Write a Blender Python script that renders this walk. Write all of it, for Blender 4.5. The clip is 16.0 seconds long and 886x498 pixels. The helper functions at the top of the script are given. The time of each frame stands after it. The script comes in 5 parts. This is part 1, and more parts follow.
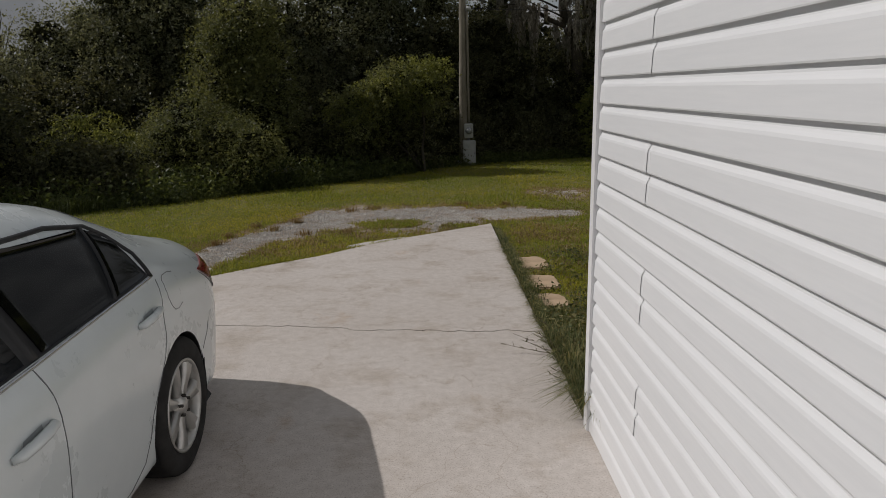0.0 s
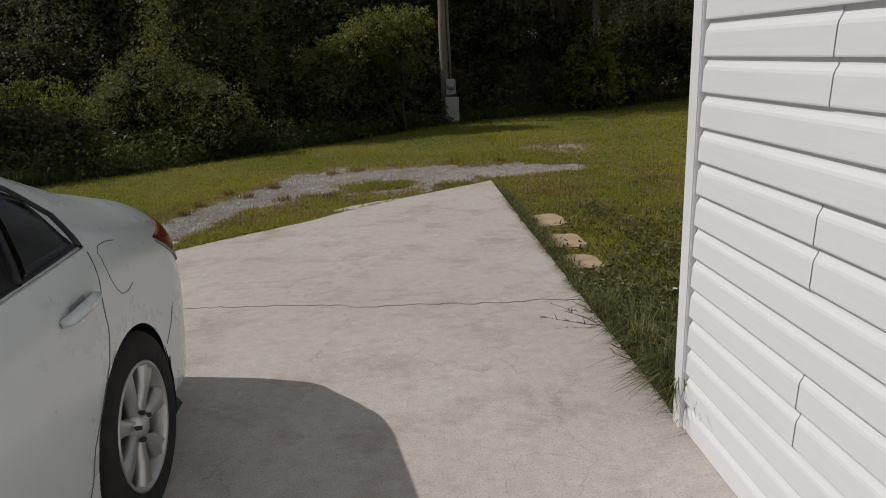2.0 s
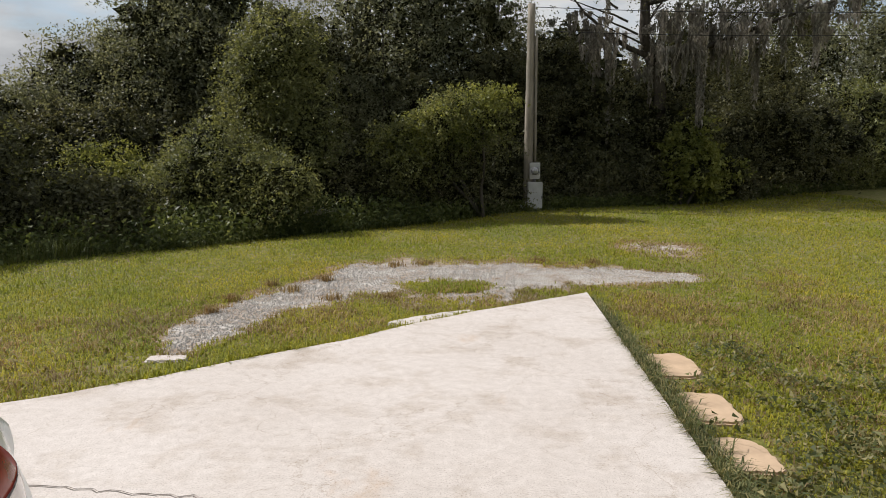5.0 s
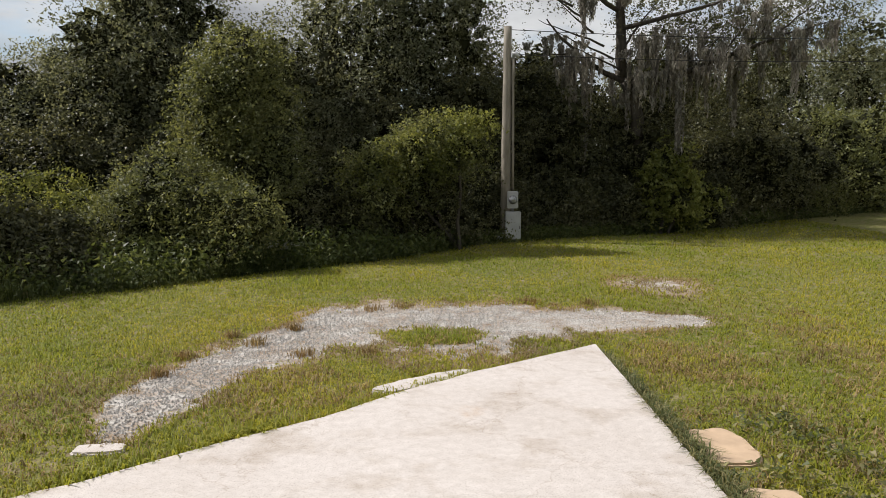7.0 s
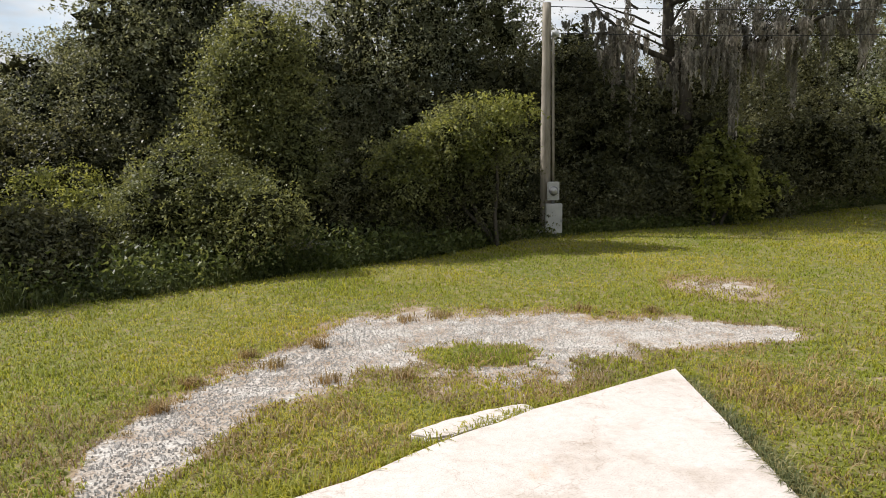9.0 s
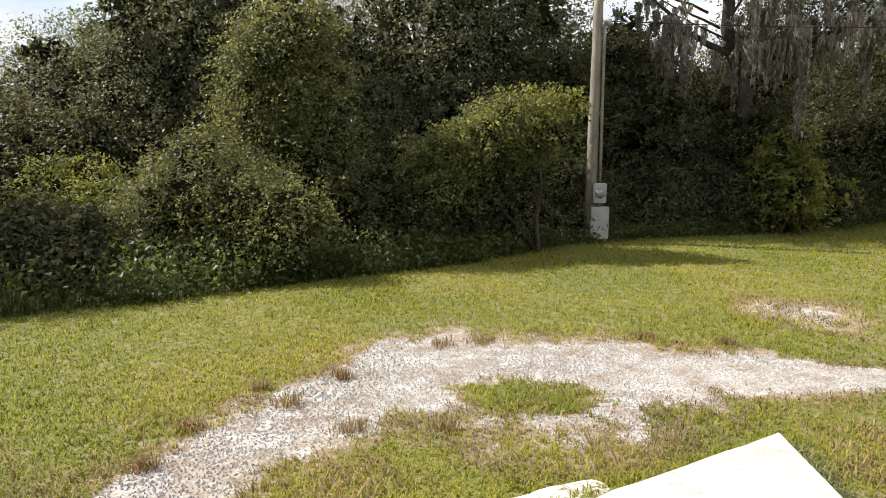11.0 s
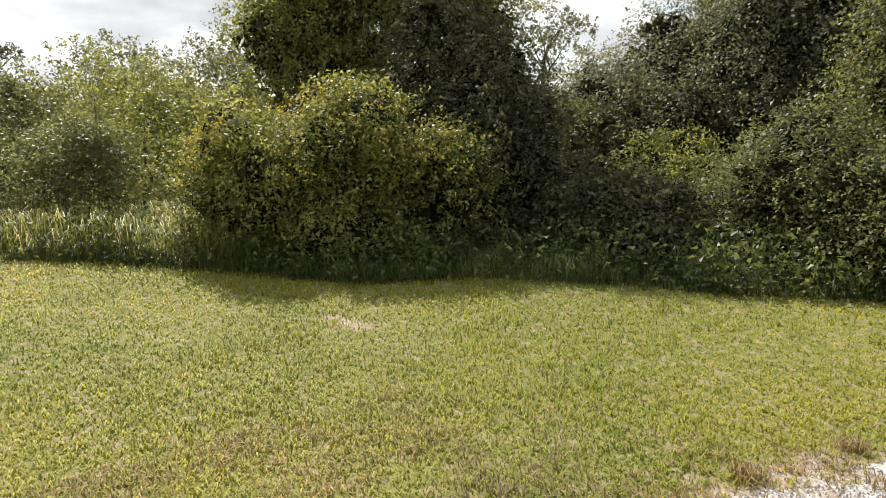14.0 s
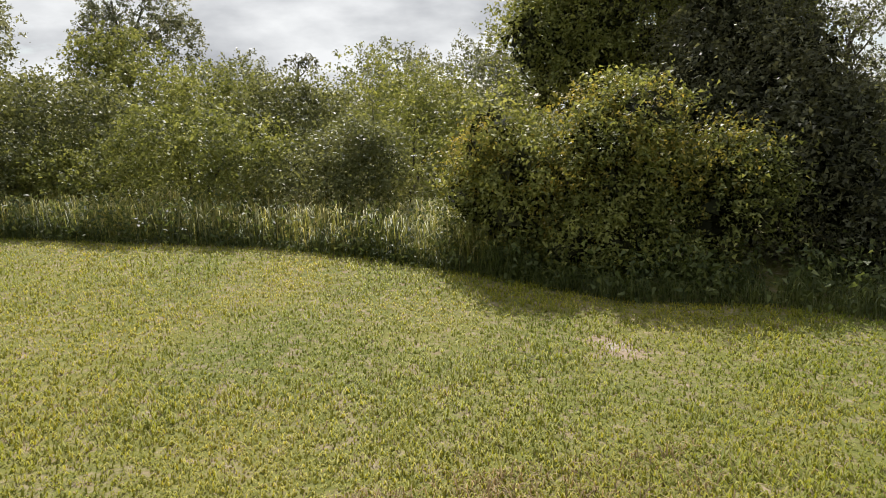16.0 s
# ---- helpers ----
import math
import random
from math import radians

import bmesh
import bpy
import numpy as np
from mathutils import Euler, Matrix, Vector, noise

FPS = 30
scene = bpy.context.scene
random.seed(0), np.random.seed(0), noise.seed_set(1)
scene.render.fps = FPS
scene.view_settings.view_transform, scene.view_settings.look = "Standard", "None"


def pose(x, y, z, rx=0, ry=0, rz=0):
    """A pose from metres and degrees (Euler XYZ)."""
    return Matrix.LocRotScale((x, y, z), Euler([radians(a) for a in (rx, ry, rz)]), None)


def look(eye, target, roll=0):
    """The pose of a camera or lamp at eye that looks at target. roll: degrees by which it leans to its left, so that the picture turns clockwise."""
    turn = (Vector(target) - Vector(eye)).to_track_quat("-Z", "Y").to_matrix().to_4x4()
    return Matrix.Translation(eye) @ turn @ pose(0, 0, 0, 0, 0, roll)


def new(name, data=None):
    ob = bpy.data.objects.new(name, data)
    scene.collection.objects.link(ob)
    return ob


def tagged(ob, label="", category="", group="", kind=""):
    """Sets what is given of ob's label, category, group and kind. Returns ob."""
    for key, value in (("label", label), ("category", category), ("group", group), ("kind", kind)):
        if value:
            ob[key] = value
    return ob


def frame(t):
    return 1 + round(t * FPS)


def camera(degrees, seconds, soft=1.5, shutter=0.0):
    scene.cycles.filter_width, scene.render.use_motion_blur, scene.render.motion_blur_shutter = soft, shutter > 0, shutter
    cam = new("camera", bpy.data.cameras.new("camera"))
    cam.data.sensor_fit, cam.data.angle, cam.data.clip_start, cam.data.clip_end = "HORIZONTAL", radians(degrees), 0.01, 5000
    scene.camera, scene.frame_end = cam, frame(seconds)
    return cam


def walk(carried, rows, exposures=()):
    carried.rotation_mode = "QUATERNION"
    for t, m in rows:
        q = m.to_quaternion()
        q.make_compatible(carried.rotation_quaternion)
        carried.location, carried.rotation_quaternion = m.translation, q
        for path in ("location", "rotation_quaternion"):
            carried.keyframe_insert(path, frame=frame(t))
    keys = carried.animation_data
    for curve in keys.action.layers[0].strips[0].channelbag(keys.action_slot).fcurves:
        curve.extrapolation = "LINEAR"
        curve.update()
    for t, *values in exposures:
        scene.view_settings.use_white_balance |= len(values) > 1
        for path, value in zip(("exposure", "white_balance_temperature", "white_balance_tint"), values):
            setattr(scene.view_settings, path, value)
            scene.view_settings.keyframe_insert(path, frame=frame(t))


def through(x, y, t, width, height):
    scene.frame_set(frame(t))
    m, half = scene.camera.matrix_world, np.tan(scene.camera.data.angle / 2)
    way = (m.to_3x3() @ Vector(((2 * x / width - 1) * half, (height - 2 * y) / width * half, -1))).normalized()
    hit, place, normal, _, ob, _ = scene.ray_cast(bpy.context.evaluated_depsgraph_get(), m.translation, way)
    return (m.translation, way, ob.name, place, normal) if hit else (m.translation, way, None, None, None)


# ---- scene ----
cam = camera(66.1, 16.0, soft=0.6)
PATH = [
    (0, (-0.828, -3.322, 1.787), (-0.78, -1.376, 1.328), -1.1),
    (0.5, (-0.918, -3.168, 1.726), (-0.884, -1.25, 1.16), 0.5),
    (1, (-0.918, -2.964, 1.618), (-0.861, -1.022, 1.144), -1.0),
    (1.5, (-0.969, -2.741, 1.534), (-0.868, -0.827, 0.963), -1.2),
    (2, (-1.08, -2.439, 1.516), (-0.962, -0.521, 0.963), -2.8),
    (2.5, (-1.102, -2.161, 1.521), (-1.055, -0.206, 1.104), -1.4),
    (3, (-1.097, -1.89, 1.511), (-1.136, 0.061, 1.073), -1.3),
    (3.5, (-1.113, -1.585, 1.524), (-1.067, 0.374, 1.126), -1.4),
    (4, (-1.092, -1.336, 1.51), (-1.112, 0.627, 1.128), -1.6),
    (4.2, (-1.068, -1.203, 1.516), (-1.11, 0.765, 1.162), -1.3),
    (6.3, (-1.271, -0.405, 1.533), (-1.319, 1.567, 1.207), 1.4),
    (6.5, (-1.301, -0.288, 1.564), (-1.325, 1.684, 1.233), 1.9),
    (7, (-1.357, 0.007, 1.583), (-1.325, 1.989, 1.32), -0.1),
    (7.5, (-1.378, 0.293, 1.572), (-1.35, 2.269, 1.263), 0.7),
    (8, (-1.351, 0.482, 1.604), (-1.416, 2.453, 1.27), 1.0),
    (8.5, (-1.4, 0.746, 1.603), (-1.457, 2.723, 1.303), 0.6),
    (8.7, (-1.44, 0.827, 1.599), (-1.484, 2.805, 1.305), -0.8),
    (10.8, (-1.632, 1.743, 1.648), (-1.735, 3.714, 1.328), -0.1),
    (11, (-1.653, 1.844, 1.672), (-1.784, 3.814, 1.353), 0.2),
    (11.5, (-1.653, 2.053, 1.668), (-2.006, 3.995, 1.341), -0.0),
    (12, (-1.719, 2.145, 1.69), (-2.312, 4.017, 1.312), 0.7),
    (12.5, (-1.857, 2.296, 1.682), (-2.817, 4.026, 1.389), 0.7),
    (13, (-1.966, 2.405, 1.683), (-3.097, 4.002, 1.271), 0.2),
    (13.5, (-2.022, 2.539, 1.677), (-3.39, 3.948, 1.299), 0.8),
    (14, (-2.046, 2.626, 1.661), (-3.57, 3.858, 1.265), 0.1),
    (14.5, (-2.143, 2.615, 1.679), (-3.753, 3.731, 1.279), 0.0),
    (15, (-2.32, 2.614, 1.679), (-4.017, 3.603, 1.301), -0.4),
    (15.5, (-2.519, 2.614, 1.674), (-4.293, 3.458, 1.297), -1.3),
    (16, (-2.635, 2.743, 1.66), (-4.5, 3.35, 1.265), -0.6),
]
walk(cam, [(t, look(eye, target, roll)) for t, eye, target, roll in PATH],
     exposures=[(0, -0.86), (1.5, -0.88), (2, -0.78), (2.5, -0.54), (3, -0.16), (3.5, 0.08), (4, 0.26), (6.5, 0.36), (8.5, 0.66), (11, 1.03), (12.5, 1.22), (14, 1.10), (15, 0.90), (15.5, 0.74), (16, 0.80)])

# ---- world and sun ----
SUN_WAY = Vector((-1.0, 0.24, 1.0)).normalized()
SUN_ELEV = math.asin(SUN_WAY.z)
SUN_AZ = math.atan2(SUN_WAY.x, SUN_WAY.y)


def build_world():
    w = bpy.data.worlds.new("sky_world")
    scene.world = w
    w.use_nodes = True
    nt = w.node_tree
    nt.nodes.clear()
    out = nt.nodes.new("ShaderNodeOutputWorld")
    bg = nt.nodes.new("ShaderNodeBackground")
    sky = nt.nodes.new("ShaderNodeTexSky")
    sky.sky_type = "NISHITA"
    sky.sun_disc = False
    sky.sun_elevation = SUN_ELEV
    sky.sun_rotation = SUN_AZ
    sky.air_density, sky.dust_density, sky.ozone_density = 1.0, 0.6, 1.0
    co = nt.nodes.new("ShaderNodeTexCoord")
    mp = nt.nodes.new("ShaderNodeMapping")
    mp.inputs["Scale"].default_value = (1.6, 1.6, 4.2)
    n1 = nt.nodes.new("ShaderNodeTexNoise")
    n1.inputs["Scale"].default_value, n1.inputs["Detail"].default_value = 1.7, 9.0
    n1.inputs["Roughness"].default_value = 0.58
    r1 = nt.nodes.new("ShaderNodeValToRGB")
    r1.color_ramp.elements[0].position, r1.color_ramp.elements[1].position = 0.31, 0.47
    n2 = nt.nodes.new("ShaderNodeTexNoise")
    n2.inputs["Scale"].default_value, n2.inputs["Detail"].default_value = 3.0, 6.0
    r2 = nt.nodes.new("ShaderNodeValToRGB")
    r2.color_ramp.elements[0].position, r2.color_ramp.elements[0].color = 0.35, (3.5, 3.62, 3.85, 1)
    r2.color_ramp.elements[1].position, r2.color_ramp.elements[1].color = 0.6, (6.6, 6.7, 6.8, 1)
    mix = nt.nodes.new("ShaderNodeMix")
    mix.data_type = "RGBA"
    nt.links.new(co.outputs["Generated"], mp.inputs["Vector"])
    nt.links.new(mp.outputs["Vector"], n1.inputs["Vector"])
    nt.links.new(mp.outputs["Vector"], n2.inputs["Vector"])
    nt.links.new(n1.outputs["Fac"], r1.inputs["Fac"])
    nt.links.new(n2.outputs["Fac"], r2.inputs["Fac"])
    nt.links.new(r1.outputs["Color"], mix.inputs["Factor"])
    nt.links.new(sky.outputs["Color"], mix.inputs["A"])
    nt.links.new(r2.outputs["Color"], mix.inputs["B"])
    nt.links.new(mix.outputs["Result"], bg.inputs["Color"])
    bg.inputs["Strength"].default_value = 0.08
    nt.links.new(bg.outputs["Background"], out.inputs["Surface"])


build_world()
sun_data = bpy.data.lights.new("sun", "SUN")
sun_data.energy, sun_data.angle, sun_data.color = 4.1, radians(0.53), (1.0, 0.953, 0.92)
sun = new("sun", sun_data)
sun.matrix_world = look(SUN_WAY * 40, (0, 0, 0))


# ---- materials ----
class Mat:
    """A small builder round one node material."""

    def __init__(self, name, rough=0.7, metal=0.0, spec=0.4):
        self.m = bpy.data.materials.new(name)
        self.m.use_nodes = True
        self.nt = self.m.node_tree
        self.b = self.nt.nodes["Principled BSDF"]
        self.b.inputs["Roughness"].default_value = rough
        self.b.inputs["Metallic"].default_value = metal
        self.b.inputs["Specular IOR Level"].default_value = spec
        self.co = self.nt.nodes.new("ShaderNodeTexCoord")

    def node(self, kind):
        return self.nt.nodes.new(kind)

    def link(self, a, b):
        self.nt.links.new(a, b)

    def noise(self, scale, detail=4.0, rough=0.55, stretch=(1, 1, 1)):
        mp = self.node("ShaderNodeMapping")
        mp.inputs["Scale"].default_value = stretch
        n = self.node("ShaderNodeTexNoise")
        n.inputs["Scale"].default_value, n.inputs["Detail"].default_value = scale, detail
        n.inputs["Roughness"].default_value = rough
        self.link(self.co.outputs["Object"], mp.inputs["Vector"])
        self.link(mp.outputs["Vector"], n.inputs["Vector"])
        return n.outputs["Fac"]

    def ramp(self, fac, stops):
        r = self.node("ShaderNodeValToRGB")
        el = r.color_ramp.elements
        while len(el) < len(stops):
            el.new(0.5)
        for e, (p, c) in zip(el, stops):
            e.position, e.color = p, (*c, 1) if len(c) == 3 else c
        self.link(fac, r.inputs["Fac"])
        return r.outputs["Color"]

    def mix(self, fac, a, b, mode="MIX"):
        x = self.node("ShaderNodeMix")
        x.data_type, x.blend_type = "RGBA", mode
        for s, v in (("Factor", fac), ("A", a), ("B", b)):
            if isinstance(v, (int, float)):
                x.inputs[s].default_value = v
            elif isinstance(v, tuple):
                x.inputs[s].default_value = (*v, 1)
            else:
                self.link(v, x.inputs[s])
        return x.outputs["Result"]

    def color(self, out):
        if isinstance(out, tuple):
            self.b.inputs["Base Color"].default_value = (*out, 1)
        else:
            self.link(out, self.b.inputs["Base Color"])
        return self

    def bump(self, fac, dist=0.01, strength=1.0):
        bp = self.node("ShaderNodeBump")
        bp.inputs["Distance"].default_value, bp.inputs["Strength"].default_value = dist, strength
        self.link(fac, bp.inputs["Height"])
        self.link(bp.outputs["Normal"], self.b.inputs["Normal"])
        return self

    def island(self):
        return self.node("ShaderNodeNewGeometry").outputs["Random Per Island"]


def plain(name, c, rough=0.5, metal=0.0, spec=0.4, vary=0.12, scale=6.0):
    k = Mat(name, rough, metal, spec)
    lo, hi = tuple(v * (1 - vary) for v in c), tuple(min(1, v * (1 + vary)) for v in c)
    return k.color(k.ramp(k.noise(scale, 5), [(0.3, lo), (0.7, hi)])).m


def leaf_material(name, dark, mid, light, gloss=0.5, clear=0.42, through=(1.55, 1.42, 0.95), spec=0.28, tints=((0.62, 0.64, 0.60), (1.15, 1.1, 1.02)), patch=0.9):
    """Leaves that differ one from another, in drifts of shade, and let some light through."""
    k = Mat(name, gloss, 0.0, spec)
    a = k.ramp(k.island(), [(0.0, dark), (0.55, mid), (1.0, light)])
    drift = k.ramp(k.noise(patch, 3), [(0.35, tints[0]), (0.65, tints[1])])
    c = k.mix(1.0, a, drift, "MULTIPLY")
    k.color(c)
    tr = k.node("ShaderNodeBsdfTranslucent")
    k.link(k.mix(1.0, c, through, "MULTIPLY"), tr.inputs["Color"])
    ms = k.node("ShaderNodeMixShader")
    ms.inputs["Fac"].default_value = clear
    k.link(k.b.outputs["BSDF"], ms.inputs[1])
    k.link(tr.outputs["BSDF"], ms.inputs[2])
    k.link(ms.outputs["Shader"], k.nt.nodes["Material Output"].inputs["Surface"])
    return k.m


LEAF_DARK = leaf_material("leaf_dark", (0.051, 0.054, 0.030), (0.097, 0.103, 0.056), (0.182, 0.190, 0.112))
LEAF_MID = leaf_material("leaf_mid", (0.079, 0.089, 0.035), (0.150, 0.167, 0.068), (0.247, 0.267, 0.121))
LEAF_BRIGHT = leaf_material("leaf_bright", (0.104, 0.124, 0.034), (0.193, 0.218, 0.060), (0.302, 0.320, 0.117), 0.5, 0.46)
LEAF_YELLOW = leaf_material("leaf_yellow", (0.151, 0.153, 0.034), (0.271, 0.254, 0.055), (0.429, 0.338, 0.081), 0.5, 0.45)
LEAF_GREY = leaf_material("leaf_grey", (0.086, 0.096, 0.058), (0.160, 0.175, 0.113), (0.274, 0.297, 0.216))
# distance haze is mixed into this paler, flatter leaf colour
LEAF_FAR_HAZE = leaf_material("leaf_far_haze", (0.113, 0.133, 0.081), (0.168, 0.189, 0.110), (0.230, 0.253, 0.156))
WEED = leaf_material("weed_leaf", (0.048, 0.065, 0.022), (0.094, 0.124, 0.040), (0.161, 0.186, 0.074))
DRY = leaf_material("dry_stalk", (0.16, 0.10, 0.045), (0.26, 0.18, 0.08), (0.38, 0.29, 0.15), 0.7, 0.25)
BROWN = leaf_material("brown_grass", (0.16, 0.115, 0.052), (0.27, 0.20, 0.095), (0.40, 0.31, 0.165), 0.7, 0.3)
MIXED = leaf_material("unmown_blade", (0.066, 0.086, 0.036), (0.144, 0.162, 0.067), (0.324, 0.288, 0.150), 0.55, 0.34)
LAWN = leaf_material("lawn_blade", (0.160, 0.188, 0.022), (0.243, 0.268, 0.028), (0.335, 0.33, 0.06), 0.6, 0.42, (1.55, 1.42, 0.8), tints=((0.70, 0.78, 0.66), (1.20, 1.04, 1.06)), patch=0.5)
MOSS = leaf_material("spanish_moss", (0.17, 0.16, 0.145), (0.29, 0.275, 0.25), (0.44, 0.42, 0.39), 0.9, 0.3, (1.1, 1.05, 1.0), 0.1)
# near-black leaf colour, with the shade inside the crowns painted in
SHADE_CORE = leaf_material("inner_shade_leaf", (0.018, 0.020, 0.010), (0.034, 0.037, 0.018), (0.056, 0.060, 0.030), 0.8, 0.12, spec=0.1)


def bark_material(name, lo, hi):
    k = Mat(name, 0.92, 0, 0.15)
    n = k.noise(9, 8, 0.65, (1, 1, 0.16))
    k.color(k.ramp(n, [(0.3, lo), (0.7, hi)]))
    return k.bump(n, 0.02).m


BARK = bark_material("bark", (0.03, 0.026, 0.021), (0.10, 0.088, 0.072))
POLE_WOOD = bark_material("weathered_pole_wood", (0.13, 0.115, 0.09), (0.33, 0.30, 0.25))


def concrete_material():
    k = Mat("concrete", 0.85, 0, 0.25)
    big = k.ramp(k.noise(0.8, 7, 0.62), [(0.3, (0.52, 0.472, 0.435)), (0.7, (0.60, 0.556, 0.525))])
    stain = k.ramp(k.noise(1.9, 10, 0.72, (1.0, 1.2, 1)), [(0.50, (1, 1, 1)), (0.62, (0.84, 0.81, 0.77)), (0.78, (0.64, 0.60, 0.54))])
    rust = k.ramp(k.noise(1.1, 6, 0.65, (1.3, 0.8, 1)), [(0.62, (1, 1, 1)), (0.74, (0.84, 0.70, 0.56))])
    mott = k.ramp(k.noise(17, 6, 0.7), [(0.35, (0.90, 0.89, 0.88)), (0.65, (1.06, 1.06, 1.06))])
    grain = k.noise(110, 5, 0.8)
    specks = k.ramp(grain, [(0.36, (0.62, 0.60, 0.57)), (0.47, (0.98, 0.98, 0.98)), (0.60, (1.0, 1.0, 1.0)), (0.70, (1.3, 1.28, 1.26))])
    hair = k.node("ShaderNodeTexVoronoi")
    hair.feature = "DISTANCE_TO_EDGE"
    hair.inputs["Scale"].default_value = 0.8
    warp = k.node("ShaderNodeVectorMath")
    warp.operation = "ADD"
    wn = k.node("ShaderNodeTexNoise")
    wn.inputs["Scale"].default_value, wn.inputs["Detail"].default_value = 3.0, 6.0
    k.link(k.co.outputs["Object"], wn.inputs["Vector"])
    k.link(k.co.outputs["Object"], warp.inputs[0])
    k.link(wn.outputs["Color"], warp.inputs[1])
    k.link(warp.outputs[0], hair.inputs["Vector"])
    line = k.ramp(hair.outputs["Distance"], [(0.0, (0.80, 0.77, 0.73)), (0.006, (1, 1, 1))])
    c = big
    for m in (stain, rust, mott, specks, line):
        c = k.mix(1.0, c, m, "MULTIPLY")
    k.color(c)
    return k.bump(grain, 0.003, 0.7).m


CONCRETE = concrete_material()


def ground_material():
    """Thatch and soil under the mown grass, with gravel where the attribute says so."""
    k = Mat("lawn_soil", 0.95, 0, 0.1)
    at = k.node("ShaderNodeAttribute")
    at.attribute_name = "gravel"
    soil = k.ramp(k.noise(26, 8, 0.7), [(0.25, (0.08, 0.086, 0.024)), (0.5, (0.14, 0.145, 0.042)), (0.78, (0.23, 0.205, 0.09))])
    tint = k.ramp(k.noise(0.55, 5, 0.6), [(0.3, (0.75, 0.85, 0.7)), (0.7, (1.2, 1.12, 1.0))])
    soil = k.mix(1.0, soil, tint, "MULTIPLY")
    vor = k.node("ShaderNodeTexVoronoi")
    vor.inputs["Scale"].default_value = 62
    k.link(k.co.outputs["Object"], vor.inputs["Vector"])
    stone = k.ramp(vor.outputs["Color"], [(0.1, (0.29, 0.270, 0.246)), (0.5, (0.42, 0.395, 0.362)), (0.9, (0.53, 0.502, 0.466))])
    dirt = k.ramp(k.noise(5, 6, 0.65), [(0.40, (1, 1, 1)), (0.66, (0.60, 0.48, 0.37))])
    stone = k.mix(1.0, stone, dirt, "MULTIPLY")
    edge = k.node("ShaderNodeMath")
    edge.operation = "ADD"
    k.link(at.outputs["Fac"], edge.inputs[0])
    wob = k.ramp(k.noise(7, 8, 0.75), [(0.25, (0, 0, 0)), (0.75, (0.6, 0.6, 0.6))])
    k.link(wob, edge.inputs[1])
    mask = k.ramp(edge.outputs[0], [(0.66, (0, 0, 0)), (0.80, (1, 1, 1))])
    worn = k.ramp(edge.outputs[0], [(0.28, (0, 0, 0)), (0.5, (1, 1, 1))])
    earth = k.ramp(k.noise(22, 7, 0.7), [(0.3, (0.17, 0.12, 0.075)), (0.55, (0.29, 0.225, 0.155)), (0.75, (0.42, 0.36, 0.29))])
    k.color(k.mix(mask, k.mix(worn, soil, earth), stone))
    h = k.mix(mask, k.noise(40, 6, 0.7), vor.outputs["Distance"])
    return k.bump(h, 0.008, 0.6).m


GROUND = ground_material()


def siding_material():
    k = Mat("white_vinyl_siding", 0.42, 0, 0.4)
    n = k.noise(2.0, 4, 0.5, (1, 0.3, 2))
    g = k.noise(60, 3, 0.6, (1, 0.06, 1))
    c = k.mix(0.5, k.ramp(n, [(0.3, (0.77, 0.78, 0.80)), (0.7, (0.82, 0.825, 0.84))]), k.ramp(g, [(0.3, (0.76, 0.77, 0.79)), (0.7, (0.83, 0.835, 0.85))]))
    k.color(c)
    return k.bump(g, 0.0006, 0.4).m


SIDING = siding_material()
TRIM_WHITE = plain("white_vinyl_trim", (0.80, 0.80, 0.815), 0.4, vary=0.04)
PAVER = plain("terracotta_concrete_paver", (0.47, 0.345, 0.235), 0.9, spec=0.2, vary=0.16, scale=7)
PAVER_PALE = plain("pale_sand_paver", (0.52, 0.46, 0.38), 0.9, spec=0.2, vary=0.16, scale=7)
PEBBLE_K = Mat("pebble", 0.85, 0, 0.3)
PEBBLE = PEBBLE_K.color(PEBBLE_K.ramp(PEBBLE_K.island(), [(0, (0.24, 0.226, 0.208)), (0.5, (0.37, 0.350, 0.325)), (1, (0.54, 0.516, 0.485))])).m


def paint_material():
    k = Mat("silver_white_car_paint", 0.28, 0.0, 0.5)
    k.b.inputs["Coat Weight"].default_value = 0.6
    k.b.inputs["Coat Roughness"].default_value = 0.12
    d = k.noise(3.0, 6, 0.65)
    k.color(k.ramp(d, [(0.3, (0.56, 0.60, 0.605)), (0.75, (0.63, 0.665, 0.67))]))
    rr = k.ramp(d, [(0.3, (0.24, 0.24, 0.24)), (0.8, (0.38, 0.38, 0.38))])
    k.link(rr, k.b.inputs["Roughness"])
    return k.m


CAR_PAINT = paint_material()
TINTED = plain("tinted_glass", (0.004, 0.0045, 0.005), 0.05, spec=0.22, vary=0.2)
BLACK_TRIM = plain("black_rubber_trim", (0.02, 0.02, 0.021), 0.55, vary=0.2)
SEAM = plain("panel_gap", (0.11, 0.115, 0.12), 0.7, vary=0.2)
# car paint darkened to stand for shade in the handle cups
CUP_SHADE = plain("shaded_paint", (0.30, 0.325, 0.33), 0.5, vary=0.1)
TYRE = plain("tyre_rubber", (0.028, 0.027, 0.026), 0.85, spec=0.2, vary=0.35, scale=14)
ALLOY = plain("dusty_alloy", (0.50, 0.49, 0.47), 0.38, 0.75, vary=0.15, scale=10)
BRAKE = plain("dark_brake_metal", (0.05, 0.045, 0.04), 0.7, 0.4, vary=0.3)
CHROME = plain("chrome_trim", (0.6, 0.6, 0.6), 0.2, 0.95, vary=0.05)
LAMP_RED = plain("red_lamp_lens", (0.20, 0.026, 0.02), 0.22, spec=0.4, vary=0.25, scale=20)
LAMP_CLEAR = plain("clear_lamp_lens", (0.55, 0.50, 0.48), 0.1, spec=0.7, vary=0.2, scale=20)
